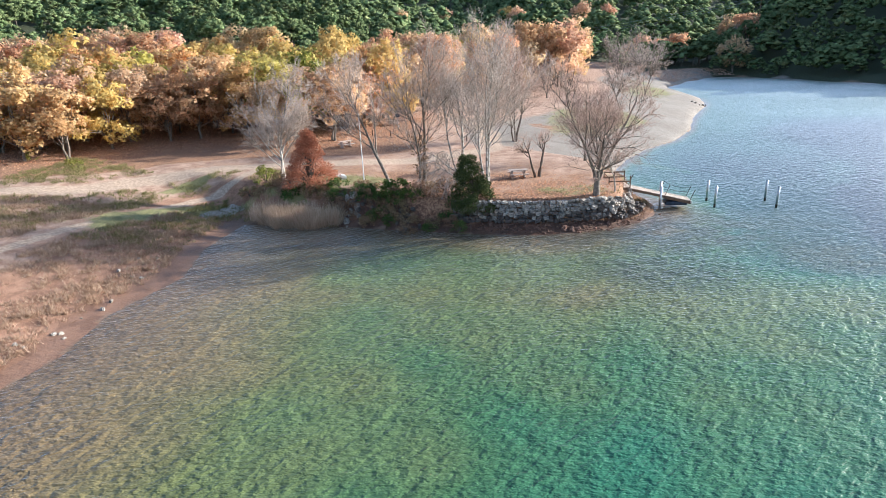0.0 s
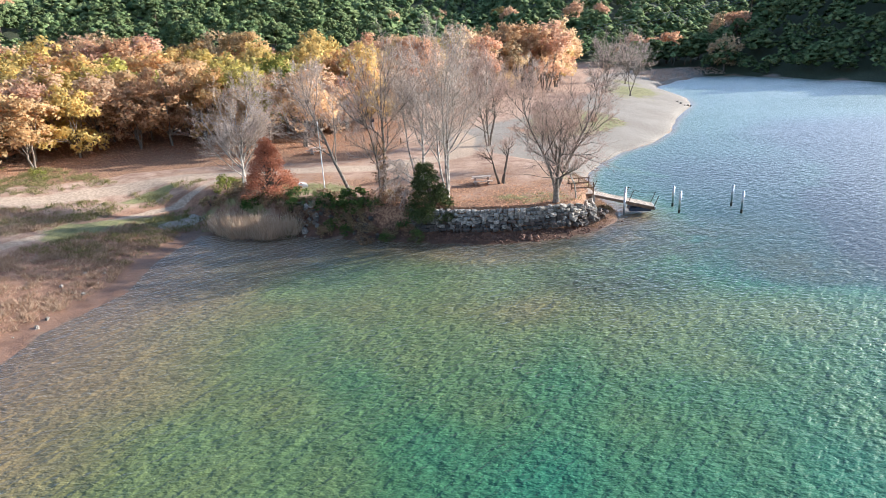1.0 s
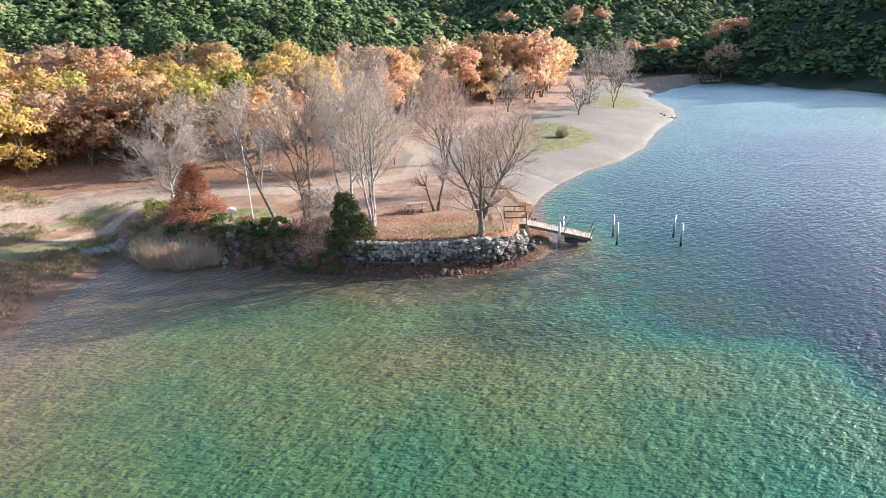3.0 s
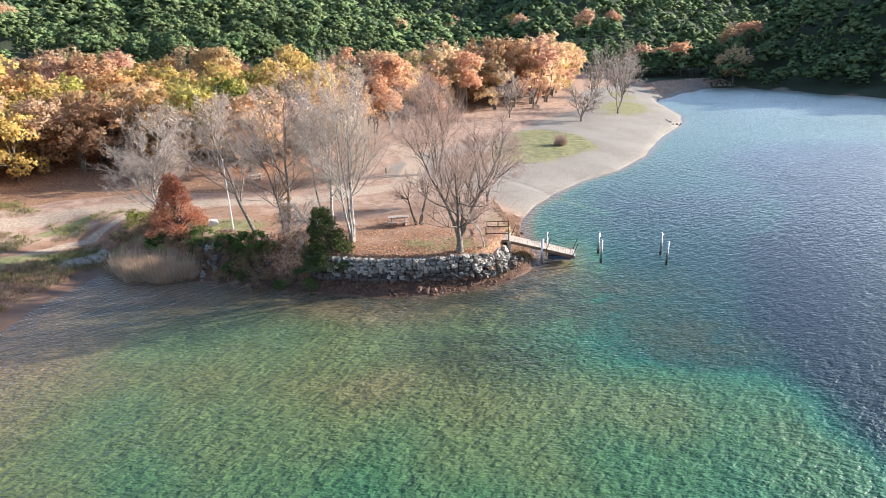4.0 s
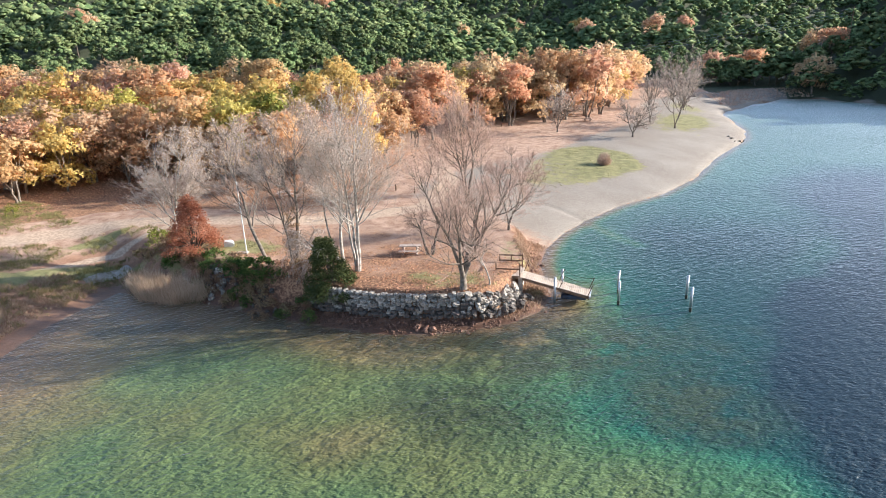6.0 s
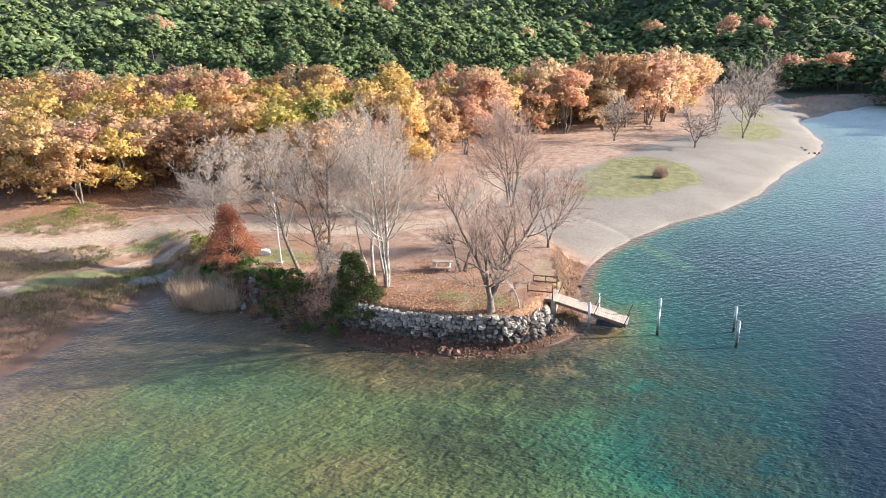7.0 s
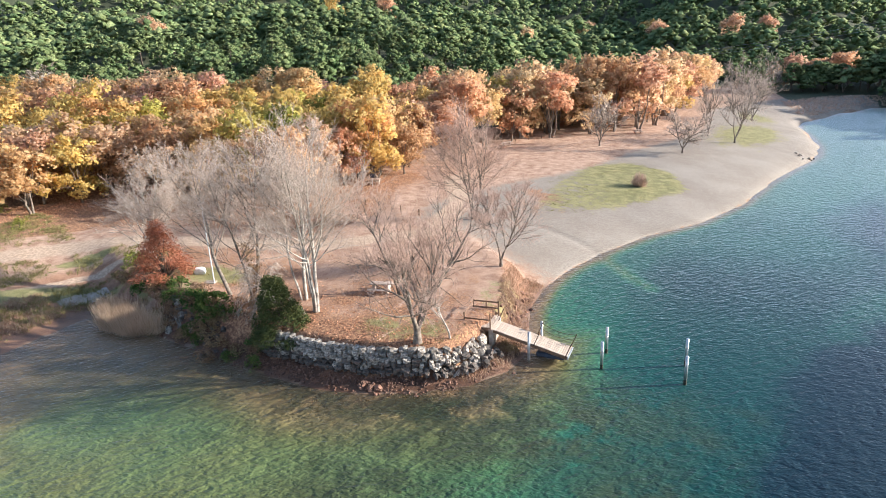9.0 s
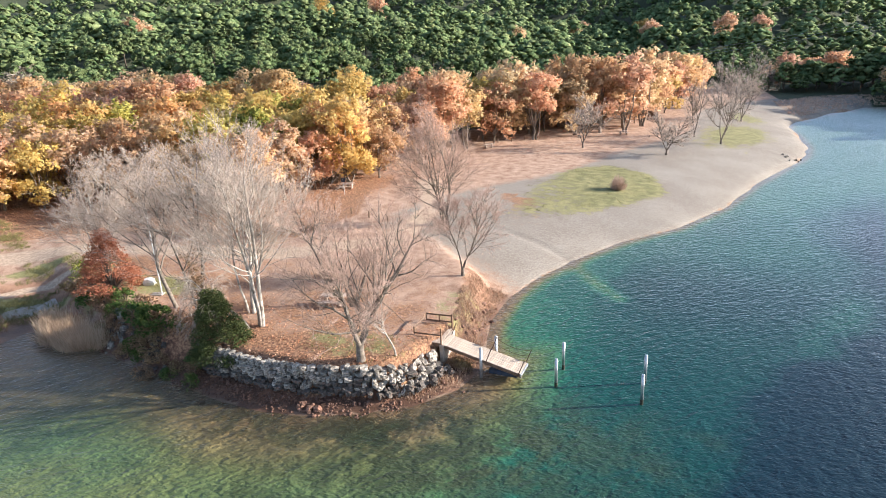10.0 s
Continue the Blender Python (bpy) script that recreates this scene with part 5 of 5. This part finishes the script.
# landing
for i in range(12):
    part("landing_board", box(bmesh.new(), (0.15, 2.3, 0.045), (-1.85 + 0.16 * i, 0.35, 0.06), bevel=0.006), PLANK, jetty)
for sy in (-0.7, 1.4):
    part("landing_beam", box(bmesh.new(), (2.0, 0.12, 0.22), (-1.0, sy, -0.09)), TIMBER, jetty)
for px, py in ((-1.85, -0.75), (0.0, -0.78), (0.0, 1.5), (-1.85, 1.5), (-0.9, 1.5)):
    part("rail_post", box(bmesh.new(), (0.09, 0.09, 1.75 if px == 0 else 1.45), (px, py, 0.25 if px == 0 else 0.35)), TIMBER, jetty)
for z_ in (0.55, 1.0):
    part("rail", box(bmesh.new(), (1.95, 0.05, 0.11), (-0.92, 1.5, z_)), TIMBER, jetty)
part("rail", box(bmesh.new(), (1.9, 0.05, 0.11), (-0.92, -0.77, 0.62)), TIMBER, jetty)
part("rail", box(bmesh.new(), (0.05, 2.2, 0.1), (-1.87, 0.4, 0.95)), TIMBER, jetty)
part("landing_wall", box(bmesh.new(), (0.3, 2.4, 1.9), (0.02, 0.35, -0.98), bevel=0.03), CONCRETE, jetty)

# mooring posts in the lake
for px, py in ((22.66, 50.77), (22.54, 48.49), (27.66, 50.31), (27.54, 47.86)):
    t = thing("mooring_post", (px, py, 0), "pale galvanised mooring post standing in the lake", "post", "mooring posts")
    g = gz(px, py)
    part("post_shaft", rod(bmesh.new(), (0, 0, 0.33), (0, 0, 1.9), 0.095, n=16), STEEL, t, smooth=True)
    part("post_cap", rod(bmesh.new(), (0, 0, 1.9), (0, 0, 1.93), 0.1, 0.08, 16), STEEL, t)
    part("post_foot", rod(bmesh.new(), (0, 0, g - 0.3), (0, 0, 0.33), 0.098, n=16), SLIME, t, "dark weed-covered wet foot")

# ---- retaining wall of rough stones ----
def along(line, s):
    seg = np.hypot(*np.diff(line, axis=0).T)
    c = np.concatenate([[0], np.cumsum(seg)])
    i = int(np.clip(np.searchsorted(c, s, side="right") - 1, 0, len(seg) - 1))
    d = (line[i + 1] - line[i]) / seg[i]
    return line[i] + d * (s - c[i]), d, c[-1]


WALL = np.array([(-0.6, 44.3), (0.3, 44.1), (2.6, 43.65), (5.3, 43.35), (7.8, 43.35), (10.6, 43.7), (12.3, 44.15), (13.4, 45.05), (14.05, 46.4), (14.65, 48.2)])
wall = tagged(new("stone_wall"), "dry-laid retaining wall of rough grey limestone blocks", "wall", kind="structure")
rs = np.random.default_rng(8)
total = along(WALL, 0)[2]
for course in range(6):
    s = rs.uniform(0, 0.4)
    while s < total:
        ln = rs.choice([0.24, 0.32, 0.4, 0.48, 0.62]) * rs.uniform(0.85, 1.15)
        q, d, _ = along(WALL, s + ln / 2)
        out = np.array([d[1], -d[0]])
        loose = step(np.array([s]), total - 5.5, total - 2.5)[0]
        off = 0.06 + 0.062 * (5 - course) + loose * (5 - course) * 0.16 + rs.normal() * (0.07 + 0.12 * loose)
        c = q + out * off
        zb = 0.7 + 0.285 * course - loose * (0.2 + 0.08 * course)
        if q[0] < -0.6 and course > 4 and rs.uniform() < 0.6:
            s += ln
            continue
        # lower courses mostly dark stones: stain, plus the wall's shade as colour
        o = part("stone", (DARK_STONES if rs.uniform() < (0.95, 0.75, 0.42, 0.2, 0.08, 0.02)[course] else STONES)[rs.integers(8)], None, wall)
        o.matrix_world = pose(c[0], c[1], zb + rs.normal() * (0.03 + 0.06 * loose), rs.normal() * (6 + 24 * loose), rs.normal() * (6 + 24 * loose), math.degrees(math.atan2(d[1], d[0])) + rs.normal() * (11 + 30 * loose)) @ Matrix.Diagonal((ln * rs.uniform(0.88, 1.02), rs.uniform(0.36, 0.56), rs.uniform(0.22, 0.36), 1))
        s += ln


def rocks(name, n, seed, spot, size, meshes, label, group):
    rng = np.random.default_rng(seed)
    for _ in range(n):
        px, py = spot(rng)
        s = rng.uniform(*size)
        o = new(name, meshes[rng.integers(len(meshes))])
        o.matrix_world = pose(px, py, gz(px, py) + 0.12 * s, *(rng.uniform(0, 360, 3))) @ Matrix.Diagonal((s, s * rng.uniform(0.7, 1), s * rng.uniform(0.6, 0.9), 1))
        tagged(o, label, "rock", group)


def by_wall(lo, hi, a=0.0, b=1.0):
    def f(rng):
        q, d, T = along(WALL, rng.uniform(a, b) * total)
        return q + np.array([d[1], -d[0]]) * rng.uniform(lo, hi)
    return f


rocks("rock", 34, 71, by_wall(0.6, 1.6), (0.1, 0.26), RED_STONES, "reddish rock in the rubble below the wall", "rubble below the wall")
rocks("rock", 56, 72, by_wall(0.1, 0.95, 0.8, 1.0), (0.18, 0.45), STONES, "pale limestone rock tumbled from the wall", "rubble below the wall")
rocks("rock", 26, 73, by_wall(1.5, 4.5, 0.1, 1.0), (0.12, 0.35), RED_STONES, "dark rock lying in the shallow water", "rocks in the shallows")
rocks("rock", 12, 74, lambda r: (9.0 + r.normal() * 0.5, 42.0 + r.normal() * 0.15), (0.2, 0.45), RED_STONES, "reddish rock heaped at the water's edge", "rubble below the wall")
rocks("rock", 34, 75, lambda r: (lambda u: (-10.8 + 7.5 * u, 46.6 - 2.9 * u + r.normal() * 0.5))(r.uniform()), (0.2, 0.5), DARK_STONES, "dark grey rock on the overgrown bank", "rocks on the bank")
rocks("rock", 26, 70, lambda r: (-9.9 + r.normal() * 0.5, 45.9 + r.normal() * 0.8), (0.2, 0.55), STONES, "pale grey rock heaped beside the reeds", "rocks on the bank")
rocks("rock", 26, 76, lambda r: (15.7 + r.normal() * 0.35, r.uniform(51.5, 59)), (0.15, 0.4), RED_STONES, "clod of reddish earth on the eroded bank", "clods on the bank")
rocks("rock", 16, 77, lambda r: (-20.6 - abs(r.normal()) * 1.2, r.uniform(20, 36)), (0.12, 0.3), STONES, "pale stone on the muddy shore", "stones on the shore")
rocks("rock", 22, 78, lambda r: (lambda u: (52 - 1.5 * u + r.normal(), 128 + 8 * u))(r.uniform()), (0.2, 0.5), STONES, "pale stone at the edge of the beach", "stones on the beach")

# small rubble along the foot of the wall and the bank
rr_ = np.random.default_rng(79)
pts = [by_wall(0.4, 1.9)(rr_) for _ in range(900)] + [(-10.5 + 10 * u, 45.6 - 3.3 * u + rr_.normal() * 0.5) for u in rr_.uniform(0, 1, 500)]
pts = np.array(pts)
bv, bf, _ = blob_cloud(rr_, np.column_stack([pts, height(pts[:, 0], pts[:, 1]) + 0.02]), rr_.uniform(0.03, 0.10, len(pts)), 0.7, 0.35)
tagged(new("rubble", mesh_np("rubble", bv, bf, STONE_RED)), "small reddish rubble along the foot of the bank", "rubble", kind="stuff")
